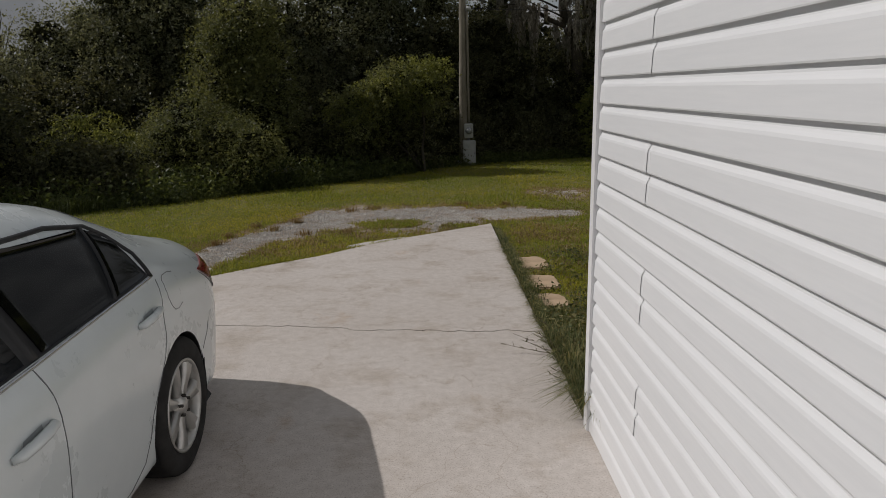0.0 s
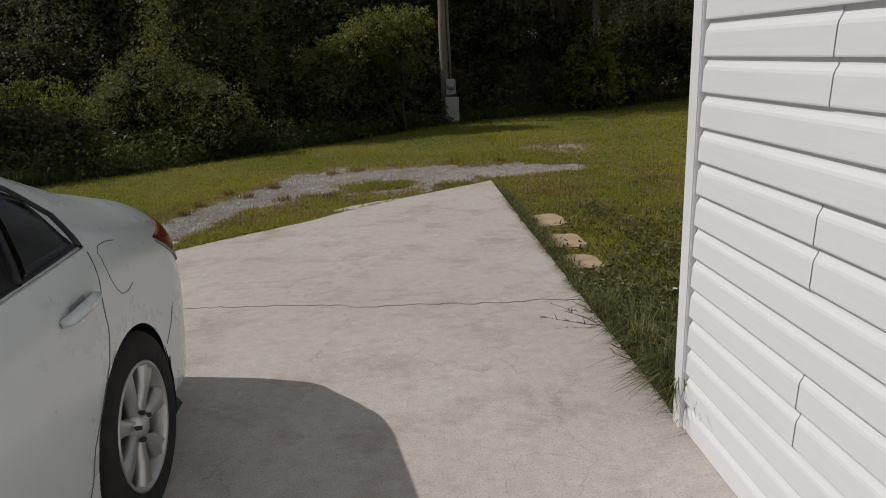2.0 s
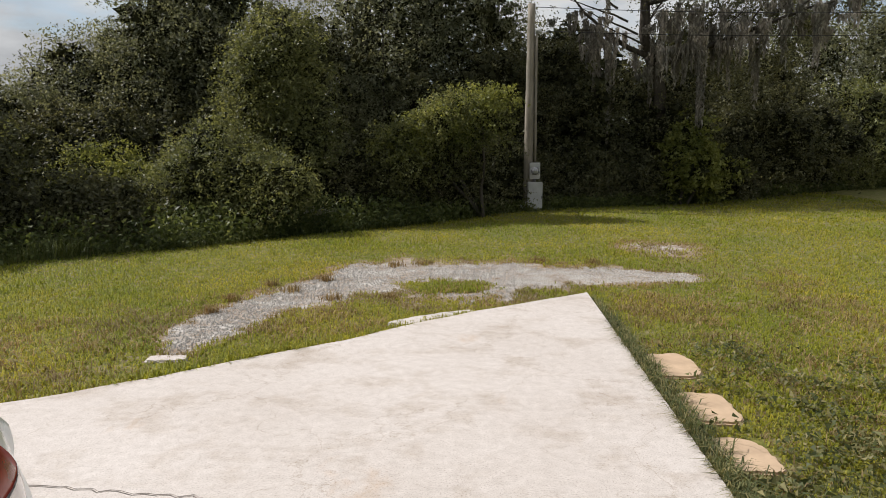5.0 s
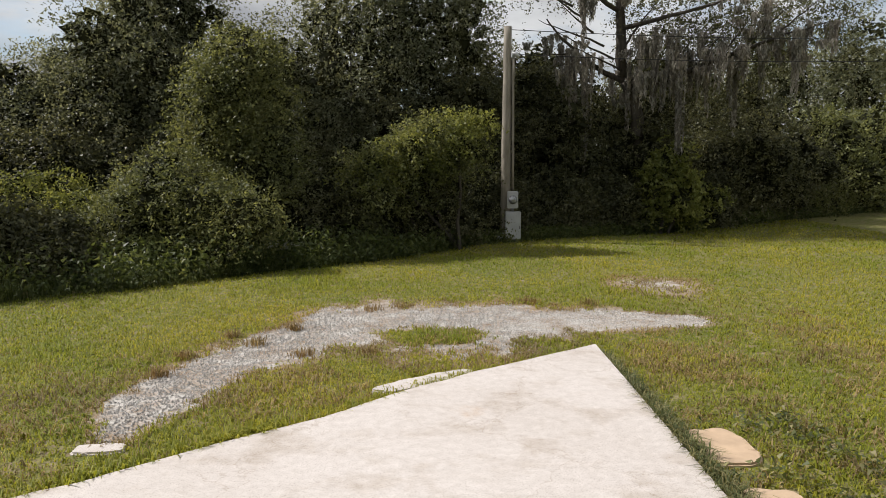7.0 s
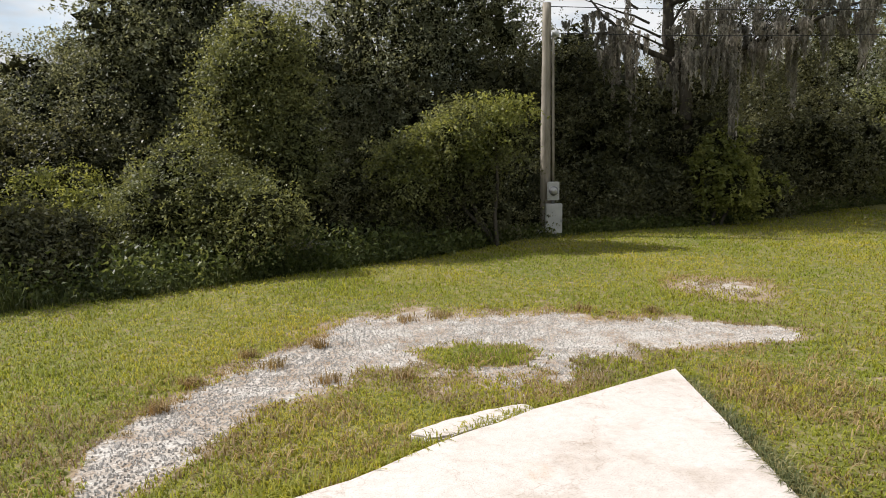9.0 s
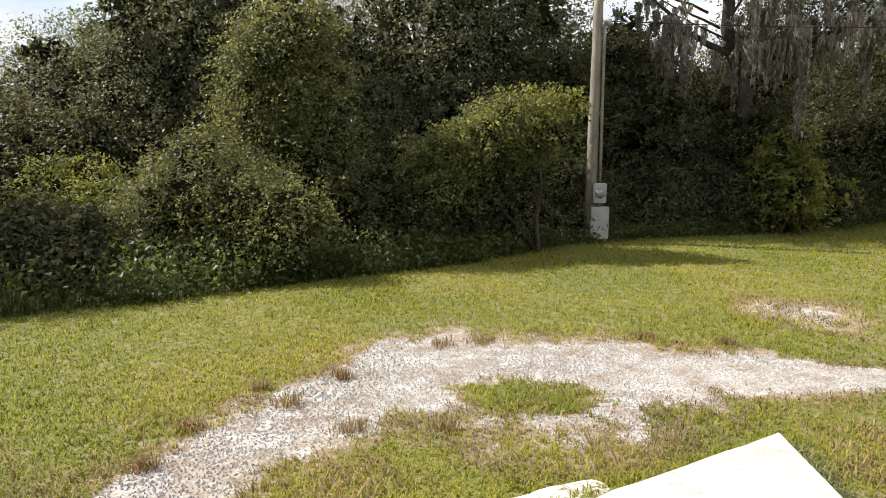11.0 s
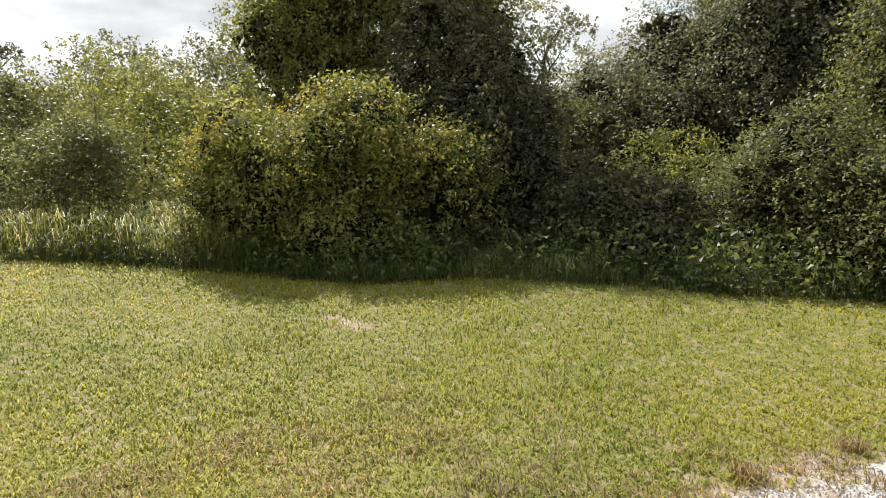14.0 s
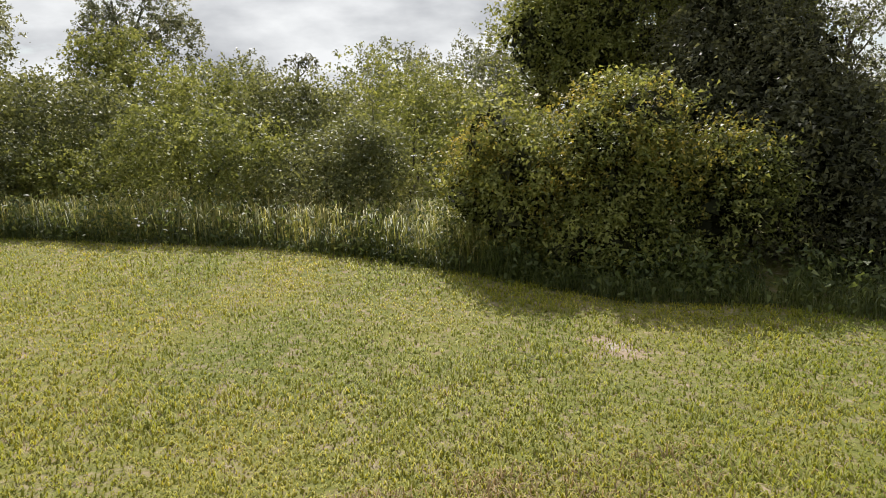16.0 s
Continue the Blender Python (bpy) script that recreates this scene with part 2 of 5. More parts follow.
GALV = plain("grey_painted_steel", (0.40, 0.41, 0.41), 0.5, 0.25, vary=0.12, scale=5)
GALV_DARK = plain("dark_grey_steel", (0.14, 0.14, 0.14), 0.5, 0.3, vary=0.2)
METER_GLASS = plain("meter_glass", (0.30, 0.31, 0.32), 0.08, 0.3, spec=0.7, vary=0.15, scale=25)
WIRE = plain("black_cable", (0.015, 0.015, 0.016), 0.6, vary=0.1)
PALM = plain("dry_palm_frond", (0.42, 0.40, 0.36), 0.6, vary=0.2, scale=8)


# ---- mesh helpers ----
def mesh_object(name, verts, faces, material, parent=None, smooth=False, label=""):
    me = bpy.data.meshes.new(name)
    me.from_pydata([tuple(v) for v in verts], [], [tuple(f) for f in faces])
    me.materials.append(material)
    if smooth:
        me.polygons.foreach_set("use_smooth", [True] * len(me.polygons))
    me.update()
    ob = new(name, me)
    if parent:
        ob.parent = parent
    if label:
        ob["label"] = label
    return ob


def part(name, bm, material, parent, label="", smooth=False):
    me = bpy.data.meshes.new(name)
    bmesh.ops.recalc_face_normals(bm, faces=bm.faces)
    bm.to_mesh(me)
    bm.free()
    me.materials.append(material)
    if smooth:
        me.polygons.foreach_set("use_smooth", [True] * len(me.polygons))
    ob = new(name, me)
    if parent:
        ob.parent = parent
    if label:
        ob["label"] = label
    return ob


def thing(name, label, category, at=(0, 0, 0), group=""):
    e = new(name)
    e.location = at
    e.empty_display_size = 0.1
    return tagged(e, label, category, group)


def box(bm, x0, x1, y0, y1, z0, z1, bevel=0.0):
    r = bmesh.ops.create_cube(bm, size=1.0)
    vs = r["verts"]
    for v in vs:
        v.co = Vector(((x0 + x1) / 2 + v.co.x * (x1 - x0), (y0 + y1) / 2 + v.co.y * (y1 - y0), (z0 + z1) / 2 + v.co.z * (z1 - z0)))
    if bevel:
        es = list({e for v in vs for e in v.link_edges})
        bmesh.ops.bevel(bm, geom=es, offset=bevel, segments=2, affect="EDGES", clamp_overlap=True)
    return bm


def tube(points, radii, sides=8, caps=True):
    """Verts and faces of a tapered tube along points."""
    vs, fs = [], []
    pts = [Vector(p) for p in points]
    side = None
    for i, p in enumerate(pts):
        d = (pts[min(i + 1, len(pts) - 1)] - pts[max(i - 1, 0)]).normalized()
        if side is None:
            side = d.orthogonal().normalized()
        side = (side - d * side.dot(d)).normalized()
        up = d.cross(side)
        for k in range(sides):
            a = 2 * math.pi * k / sides
            vs.append(p + (side * math.cos(a) + up * math.sin(a)) * radii[i])
    for i in range(len(pts) - 1):
        for k in range(sides):
            a, b = i * sides + k, i * sides + (k + 1) % sides
            fs.append((a, b, b + sides, a + sides))
    if caps:
        fs.append(tuple(range(sides))[::-1])
        fs.append(tuple(range((len(pts) - 1) * sides, len(pts) * sides)))
    return vs, fs


def joined(pieces):
    vs, fs = [], []
    for v, f in pieces:
        k = len(vs)
        vs += list(v)
        fs += [tuple(i + k for i in q) for q in f]
    return vs, fs


def fast_mesh(name, verts, loops_per_face, materials, index=None):
    """A mesh from a numpy array of verts whose faces are runs of loops_per_face verts."""
    me = bpy.data.meshes.new(name)
    n = len(verts)
    m = n // loops_per_face
    me.vertices.add(n)
    me.vertices.foreach_set("co", np.ascontiguousarray(verts, np.float32).ravel())
    me.loops.add(n)
    me.loops.foreach_set("vertex_index", np.arange(n, dtype=np.int32))
    me.polygons.add(m)
    me.polygons.foreach_set("loop_start", np.arange(0, n, loops_per_face, dtype=np.int32))
    for mat in materials:
        me.materials.append(mat)
    if index is not None:
        me.polygons.foreach_set("material_index", index.astype(np.int32))
    me.update(calc_edges=True)
    return me


def blade_mesh(name, verts, materials):
    """A mesh of grass blades, five verts each: a lower strip and a pointed tip that share an edge."""
    me = bpy.data.meshes.new(name)
    n = len(verts) // 5
    me.vertices.add(n * 5)
    me.vertices.foreach_set("co", np.ascontiguousarray(verts, np.float32).ravel())
    loops = (np.arange(n)[:, None] * 5 + np.array([0, 1, 2, 4, 4, 2, 3])).astype(np.int32)
    me.loops.add(n * 7)
    me.loops.foreach_set("vertex_index", loops.ravel())
    me.polygons.add(n * 2)
    me.polygons.foreach_set("loop_start", (np.arange(n)[:, None] * 7 + np.array([0, 4])).astype(np.int32).ravel())
    for mat in materials:
        me.materials.append(mat)
    me.update(calc_edges=True)
    return me


def smoothstep(a, b, x):
    t = np.clip((x - a) / (b - a), 0, 1)
    return t * t * (3 - 2 * t)


def ground_z(x, y):
    return -0.045 - 0.09 * smoothstep(3.5, 6.5, y) - 0.07 * smoothstep(-3, -7, x)


def gz(x, y):
    return float(ground_z(np.float64(x), np.float64(y)))


# ---- ground, gravel, drive ----
ARC = [(-3.25, 3.9, .16), (-3.28, 4.6, .36), (-3.22, 5.1, .5), (-3.0, 5.75, .58), (-2.55, 6.5, .72), (-1.9, 7.0, 1.25), (-1.2, 6.9, 1.4), (-.5, 7.05, 1.0), (.3, 7.15, .66), (1.3, 7.05, .36)]


EDGE = [(0.05, 5.7), (-0.61, 5.24), (-1.03, 4.96), (-1.64, 4.46), (-2.04, 4.06), (-2.57, 3.68), (-3.0, 3.32), (-3.5, 2.96), (-4.4, 2.46), (-5.6, 2.2)]


def ripple(x, y):
    """Uneven waves, about -1 to 1, for ragged outlines."""
    a = np.sin(3.1 * x + 1.7 * np.sin(2.3 * y)) * np.sin(2.7 * y + 1.3 * np.sin(3.7 * x))
    return 0.65 * a + 0.45 * np.sin(9 * x + 2 * np.sin(7 * y)) * np.sin(8 * y + 2 * np.sin(6 * x)) + 0.25 * np.sin(23 * x + 3 * np.sin(9 * y)) * np.sin(21 * y)


def gravel_amount(x, y):
    """0 on the lawn to 1 in the middle of the gravel arc."""
    best = np.full(np.shape(x), -2.0)
    for (ax, ay, aw), (bx, by, bw) in zip(ARC, ARC[1:]):
        t = np.clip(((x - ax) * (bx - ax) + (y - ay) * (by - ay)) / ((bx - ax) ** 2 + (by - ay) ** 2), 0, 1)
        d = np.hypot(x - ax - t * (bx - ax), y - ay - t * (by - ay))
        best = np.maximum(best, 1 - d / (aw + t * (bw - aw)))
    g = np.clip(best * 1.5 + 0.10 + 0.36 * ripple(x * 1.3, y * 1.3) + 0.16 * ripple(x * 3.1 + 1, y * 3.1), 0, 1)
    isle = np.hypot((x + 1.35) / 0.55, (y - 6.48) / 0.33) + 0.3 * ripple(x * 1.9, y * 1.9 + 1)
    g = np.minimum(g, np.clip(isle - 0.75, 0, 1) * 2)
    far = 1 - np.hypot((x - 1.7) / 0.75, (y - 9.1) / 1.0)
    g = np.maximum(g, np.clip(far * 0.85 + 0.15 * ripple(x, y), 0, 0.6) * (far > -0.2))
    e = np.array(EDGE[::-1])
    rim = 1 - np.abs(y - 0.05 - np.interp(x, e[:, 0], e[:, 1])) / 0.13
    g = np.maximum(g, np.clip(rim * 0.5, 0, 0.2) * (x < 0.1) * (x > -5.6))
    bare = 0.7 - np.hypot((x + 7.1) / 0.5, (y - 5.65) / 0.35)
    return np.maximum(g, np.clip(bare * 0.8, 0, 0.4))


def build_ground():
    xs = np.concatenate([[-1500, -300, -90, -40, -26], np.arange(-16, 8, 0.09), [9, 12, 18, 30, 70, 300, 1500]])
    ys = np.concatenate([[-1500, -300, -60, -20, -10, -6, -3, -1], np.arange(0, 14, 0.09), [14.5, 16, 19, 24, 34, 70, 300, 1500]])
    gx, gy = np.meshgrid(xs, ys)
    z = ground_z(gx, gy)
    wob = np.array([noise.noise(Vector((a * 0.8, b * 0.8, 0))) for a, b in zip(gx.ravel(), gy.ravel())]).reshape(gx.shape)
    z = z + 0.006 * wob
    z = np.where((gx < 0.12) & (gx > -5.7) & (gy < 3.2), -0.09, z)
    v = np.stack([gx, gy, z], -1).reshape(-1, 3)
    nx, ny = len(xs), len(ys)
    i = np.arange(nx * ny).reshape(ny, nx)
    f = np.stack([i[:-1, :-1], i[:-1, 1:], i[1:, 1:], i[1:, :-1]], -1).reshape(-1, 4)
    me = bpy.data.meshes.new("ground")
    me.from_pydata(v.tolist(), [], f.tolist())
    me.materials.append(GROUND)
    me.polygons.foreach_set("use_smooth", [True] * len(me.polygons))
    at = me.attributes.new("gravel", "FLOAT", "POINT")
    at.data.foreach_set("value", gravel_amount(v[:, 0], v[:, 1]).astype(np.float32))
    tagged(new("ground", me), "mown lawn soil with a worn arc of pale gravel", "ground", kind="structure")


build_ground()

CRACK = [(-5.6, 2.05), (-4.0, 1.93), (-2.66, 1.84), (-2.34, 1.8), (-1.89, 1.76), (-1.52, 1.69), (-1.32, 1.61), (-1.0, 1.61), (-0.72, 1.54), (-0.3, 1.53), (0.03, 1.48)]


def jagged(line, amount, step, seed):
    rng = random.Random(seed)
    out = [line[0]]
    for (ax, ay), (bx, by) in zip(line, line[1:]):
        n = max(1, int(math.hypot(bx - ax, by - ay) / step))
        for k in range(1, n + 1):
            t = k / n
            j = amount if (k < n) else amount * 0.3
            out.append((ax + t * (bx - ax) + rng.uniform(-j, j), ay + t * (by - ay) + rng.uniform(-j, j)))
    return out


def slab_mesh(name, outline, top, depth, material, parent, label="", bevel=0.012):
    bm = bmesh.new()
    f = bm.faces.new([bm.verts.new((x, y, top)) for x, y in outline])
    if f.normal.z < 0:
        f.normal_flip()
    bm.normal_update()
    r = bmesh.ops.extrude_face_region(bm, geom=[f])
    for v in [g for g in r["geom"] if isinstance(g, bmesh.types.BMVert)]:
        v.co.z -= depth
    if bevel:
        rim = [e for e in bm.edges if all(abs(v.co.z - top) < 1e-5 for v in e.verts)]
        bmesh.ops.bevel(bm, geom=rim, offset=bevel, segments=2, affect="EDGES", clamp_overlap=True)
    return part(name, bm, material, parent, label)


def build_drive():
    drive = thing("concrete_driveway", "pale weathered concrete driveway slab with one long crack", "driveway")
    drive["kind"] = "structure"
    crack = jagged(CRACK, 0.02, 0.05, 3)
    edge = jagged(EDGE[:1] + EDGE[1:], 0.012, 0.15, 4)
    far = [(x, y + 0.0045) for x, y in crack] + [(0.05, 5.7)] + edge[1:-1] + [(-5.6, 2.2)]
    near = [(x, y - 0.0045) for x, y in crack][::-1] + [(-5.6, -9.0), (0.03, -9.0)]
    slab_mesh("slab", far, 0.0, 0.11, CONCRETE, drive, bevel=0.004)
    slab_mesh("slab", near, 0.0, 0.11, CONCRETE, drive, bevel=0.004)


build_drive()


def flat_stone(name, cx, cy, w, d, turn, material, label, category, seed, top=0.0, group="", thick=0.05):
    rng = random.Random(seed)
    pts = []
    for k in range(32):
        a = 2 * math.pi * k / 32
        c, s = math.cos(a), math.sin(a)
        q = (abs(c) ** 4.5 + abs(s) ** 4.5) ** (-1 / 4.5)
        r = q * (1 + 0.05 * math.sin(2 * a + seed) + 0.03 * math.sin(5 * a + 2 * seed) + rng.uniform(-0.015, 0.015))
        x, y = c * r * w / 2, s * r * d / 2
        pts.append((x * math.cos(turn) - y * math.sin(turn), x * math.sin(turn) + y * math.cos(turn)))
    ob = slab_mesh(name, pts, 0, thick, material, None, bevel=0.012)
    ob.location = (cx, cy, gz(cx, cy) + 0.028 + top)
    tagged(ob, label, category, group)
    return ob


NEAR_LABEL, FAR_LABEL = "tan square concrete stepping stone sunk in the grass beside the drive", "pale square concrete stepping stone in the lawn"
for n, (x, y, w, d, a) in enumerate([(0.28, 3.65, .31, .5, .04), (0.27, 2.92, .29, .46, -.05), (0.25, 2.33, .26, .38, .08)]):
    flat_stone("stepping_stone", x, y, w, d, a, PAVER, NEAR_LABEL, "paving stone", 20 + n, -0.005, "stones beside the drive")
for n, (x, y, w, d, a) in enumerate([(2.2, 4.17, .32, .22, .02), (2.2, 3.79, .32, .26, 0), (2.15, 3.32, .30, .30, -.1), (1.03, 1.84, .36, .32, .1)]):
    flat_stone("stepping_stone", x, y, w, d, a, PAVER_PALE, FAR_LABEL, "paving stone", 30 + n, -0.005, "stones across the lawn")
flat_stone("concrete_offcut", -1.4, 4.87, 0.84, 0.2, 0.58, CONCRETE, "broken strip of pale concrete along the drive edge", "concrete piece", 41, 0.02)
flat_stone("concrete_offcut", -3.24, 3.70, 0.3, 0.13, 0.1, CONCRETE, "small flat piece of concrete half buried in grass", "concrete piece", 42, -0.012)


# ---- the house: lap-sided wall ----
COURSE, FIRST = 0.1215, 0.131  # course height, lower edge of the first whole course
WALL_TOP, WALL_LEN = 2.95, 9.0


def siding_strip(y0, y1, z0, z1):
    """Verts and faces of one dutch-lap course between two ends: a flat face and a cove at the top."""
    h = z1 - z0
    prof = [(0.004, -0.002), (-0.0155, -0.006), (-0.017, -0.001), (-0.014, 0.58 * h), (-0.0115, 0.66 * h), (-0.006, 0.74 * h), (-0.0025, 0.80 * h), (-0.001, 0.9 * h), (0.0, h)]
    n = len(prof)
    vs = [(x, y, z0 + z) for y in (y0, y1) for x, z in prof]
    fs = [(k, k + 1, n + k + 1, n + k) for k in range(n - 1)]
    return vs, fs


def build_house():
    wall = mesh_object("wall_west", *joined([box_data(0.028, 0.16, -WALL_LEN, -0.03, -0.1, WALL_TOP)]), TRIM_WHITE)
    tagged(wall, "house wall clad in white vinyl dutch-lap siding", "wall", kind="structure")
    z, k = FIRST - COURSE, 0
    while z < WALL_TOP - 0.02:
        z0, z1 = max(z, 0.0), min(z + COURSE, WALL_TOP)
        odd = ((k + 1) // 2) % 2
        cut = -0.77 if odd == 0 else -3.9
        if k == 0:
            cut = -3.9
        lean = 0.004 * (k % 2)
        for a, b, out in ((-0.028, cut - lean, 0.003), (cut + 0.02, -WALL_LEN, 0.0)):
            ob = mesh_object("siding_course", *siding_strip(a, b, z0, z1), SIDING, wall)
            ob.location.x = 0.028 - out
        z += COURSE
        k += 1
    post = bmesh.new()
    box(post, -0.004, 0.045, -0.047, 0.028, -0.005, WALL_TOP, 0.004)
    tagged(part("corner_post", post, TRIM_WHITE, None), "white vinyl outside corner post of the house", "trim", kind="structure")
    foot = bmesh.new()
    box(foot, 0.012, 0.028, -WALL_LEN, -0.049, -0.005, 0.012, 0.002)
    tagged(part("base_trim", foot, TRIM_WHITE, None), "white starter strip along the foot of the siding", "trim", kind="structure")
    north = mesh_object("wall_north", *joined([box_data(0.16, 8.0, -0.16, 0.0, -0.1, WALL_TOP)]), SIDING)
    tagged(north, "white gable wall of the house", "wall", kind="structure")
    for nm, q in (("wall_south", (0.16, 8.0, -9.0, -8.84)), ("wall_east", (7.84, 8.0, -8.84, -0.16))):
        far = mesh_object(nm, *joined([box_data(q[0], q[1], q[2], q[3], -0.1, WALL_TOP)]), SIDING)
        tagged(far, "plain white house wall", "wall", kind="structure")
    roof = bmesh.new()
    vs = [roof.verts.new(p) for p in ((-0.12, 0.12, 2.95), (8.1, 0.12, 2.95), (8.1, -9.1, 2.95), (-0.12, -9.1, 2.95), (4, 0.12, 4.4), (4, -9.1, 4.4))]
    for q in ((0, 1, 4), (2, 3, 5), (0, 4, 5, 3), (1, 2, 5, 4), (0, 3, 2, 1)):
        roof.faces.new([vs[i] for i in q])
    tagged(part("roof", roof, plain("roof_shingle", (0.12, 0.115, 0.11), 0.9), None), "grey shingle gable roof of the house", "roof", kind="structure")


def box_data(x0, x1, y0, y1, z0, z1):
    vs = [(x, y, z) for x in (x0, x1) for y in (y0, y1) for z in (z0, z1)]
    return vs, [(0, 1, 3, 2), (4, 6, 7, 5), (0, 4, 5, 1), (2, 3, 7, 6), (0, 2, 6, 4), (1, 5, 7, 3)]


build_house()

# ---- the car: a pale sedan, its rear towards the lawn ----
CAR_X, AXLE_Y = -2.915, -0.272  # centre line, rear axle; s runs forward from the rear axle
STATIONS = [
    # s, half width, belt z, top z, half width at the top edge, top-edge drop
    (-1.12, 0.512, 0.560, 0.616, 0.426, 0.027),
    (-1.10, 0.606, 0.604, 0.722, 0.546, 0.069),
    (-1.06, 0.653, 0.689, 0.876, 0.595, 0.095),
    (-1.00, 0.680, 0.771, 0.933, 0.603, 0.092),
    (-0.90, 0.745, 0.845, 0.995, 0.590, 0.055),
    (-0.75, 0.848, 0.865, 1.028, 0.648, 0.055),
    (-0.60, 0.895, 0.885, 1.075, 0.658, 0.065),
    (-0.40, 0.905, 0.925, 1.118, 0.645, 0.060),
    (-0.20, 0.910, 0.960, 1.215, 0.625, 0.085),
    (-0.02, 0.915, 0.985, 1.290, 0.610, 0.090),
    (0.20, 0.920, 0.995, 1.370, 0.600, 0.090),
    (0.60, 0.923, 0.985, 1.432, 0.595, 0.090),
    (1.05, 0.925, 0.970, 1.455, 0.590, 0.085),
    (1.50, 0.925, 0.955, 1.440, 0.595, 0.085),
    (1.90, 0.923, 0.945, 1.355, 0.63, 0.09),
    (2.30, 0.92, 0.935, 1.185, 0.69, 0.085),
    (2.60, 0.917, 0.92, 1.03, 0.74, 0.06),
    (3.10, 0.90, 0.885, 0.955, 0.75, 0.05),
    (3.50, 0.85, 0.82, 0.89, 0.70, 0.04),
    (3.78, 0.70, 0.68, 0.72, 0.56, 0.03),
    (3.83, 0.55, 0.57, 0.61, 0.45, 0.02),
]


def catmull(rows, x):
    """Smooth interpolation of rows, by their first column."""
    rows = np.asarray(rows, float)
    i = int(np.clip(np.searchsorted(rows[:, 0], x) - 1, 0, len(rows) - 2))
    p1, p2 = rows[i], rows[i + 1]
    p0, p3 = rows[max(i - 1, 0)], rows[min(i + 2, len(rows) - 1)]
    h = p2[0] - p1[0]
    t = np.clip((x - p1[0]) / h, 0, 1)
    m1 = (p2 - p0) / max(p2[0] - p0[0], 1e-6) * h
    m2 = (p3 - p1) / max(p3[0] - p1[0], 1e-6) * h
    return (2 * t**3 - 3 * t**2 + 1) * p1 + (t**3 - 2 * t**2 + t) * m1 + (-2 * t**3 + 3 * t**2) * p2 + (t**3 - t**2) * m2


def section(s):
    """Points (lateral, z) of the half section at s, from the sill to the centre of the top."""
    _, w, belt, top, we, drop = catmull(STATIONS, s)
    ctl = [(0, w - 0.14, 0.19), (1, w - 0.045, 0.215), (2, w - 0.022, 0.34), (3, w - 0.002, 0.33 + 0.42 * (belt - 0.33)), (4, w - 0.004, 0.33 + 0.70 * (belt - 0.33)),
           (5, w - 0.045, belt), (6, we, top - drop), (7, we * 0.6, top - 0.015), (8, 0.0, top)]
    return [catmull(ctl, v)[1:] for v in np.linspace(0, 8, 41)]


def car_point(s, lat, z):
    return Vector((CAR_X + lat, AXLE_Y - s, z))


def side_lat(s, z):
    sec = section(s)
    for (a, za), (b, zb) in zip(sec[5:], sec[6:36]):
        if za <= z <= zb:
            return a + (b - a) * (z - za) / max(zb - za, 1e-6)
    return sec[20][0]


def side_patch(quad, nu, nv, off, depth=0.0):
    """A patch on the visible flank: quad of (s, z) corners, bilinear; set off from the body and closed at its rim."""
    vs, fs = [], []
    (s0, z0), (s1, z1), (s2, z2), (s3, z3) = quad
    for inner in ((False, True) if depth else (False,)):
        for i in range(nu + 1):
            for j in range(nv + 1):
                u, v = i / nu, j / nv
                s = (1 - u) * ((1 - v) * s0 + v * s3) + u * ((1 - v) * s1 + v * s2)
                z = (1 - u) * ((1 - v) * z0 + v * z3) + u * ((1 - v) * z1 + v * z2)
                vs.append(car_point(s, side_lat(s, z) + (off - depth if inner else off), z))
    n = nv + 1
    for i in range(nu):
        for j in range(nv):
            fs.append((i * n + j, (i + 1) * n + j, (i + 1) * n + j + 1, i * n + j + 1))
    if depth:
        k = (nu + 1) * n
        rim = [i * n for i in range(nu + 1)] + [nu * n + j for j in range(1, n)] + [i * n + nv for i in range(nu - 1, -1, -1)] + [j for j in range(nv - 1, 0, -1)]
        for a, b in zip(rim, rim[1:] + rim[:1]):
            fs.append((a, b, b + k, a + k))
    return vs, fs


def side_line(points, r=0.004, off=0.0):
    pts = []
    for (a, b), (c, d) in zip(points, points[1:]):
        n = max(2, int(math.hypot(c - a, d - b) / 0.03))
        for k in range(n):
            s, z = a + (c - a) * k / n, b + (d - b) * k / n
            pts.append(car_point(s, side_lat(s, z) + off, z))
    s, z = points[-1]
    pts.append(car_point(s, side_lat(s, z) + off, z))
    return tube(pts, [r] * len(pts), 5)


def mirror(data):
    vs, fs = data
    return [Vector((2 * CAR_X - v[0], v[1], v[2])) for v in vs], [tuple(reversed(f)) for f in fs]


ARCH_R, WHEEL_R, WHEELBASE, TRACK = 0.352, 0.33, 2.80, 0.808


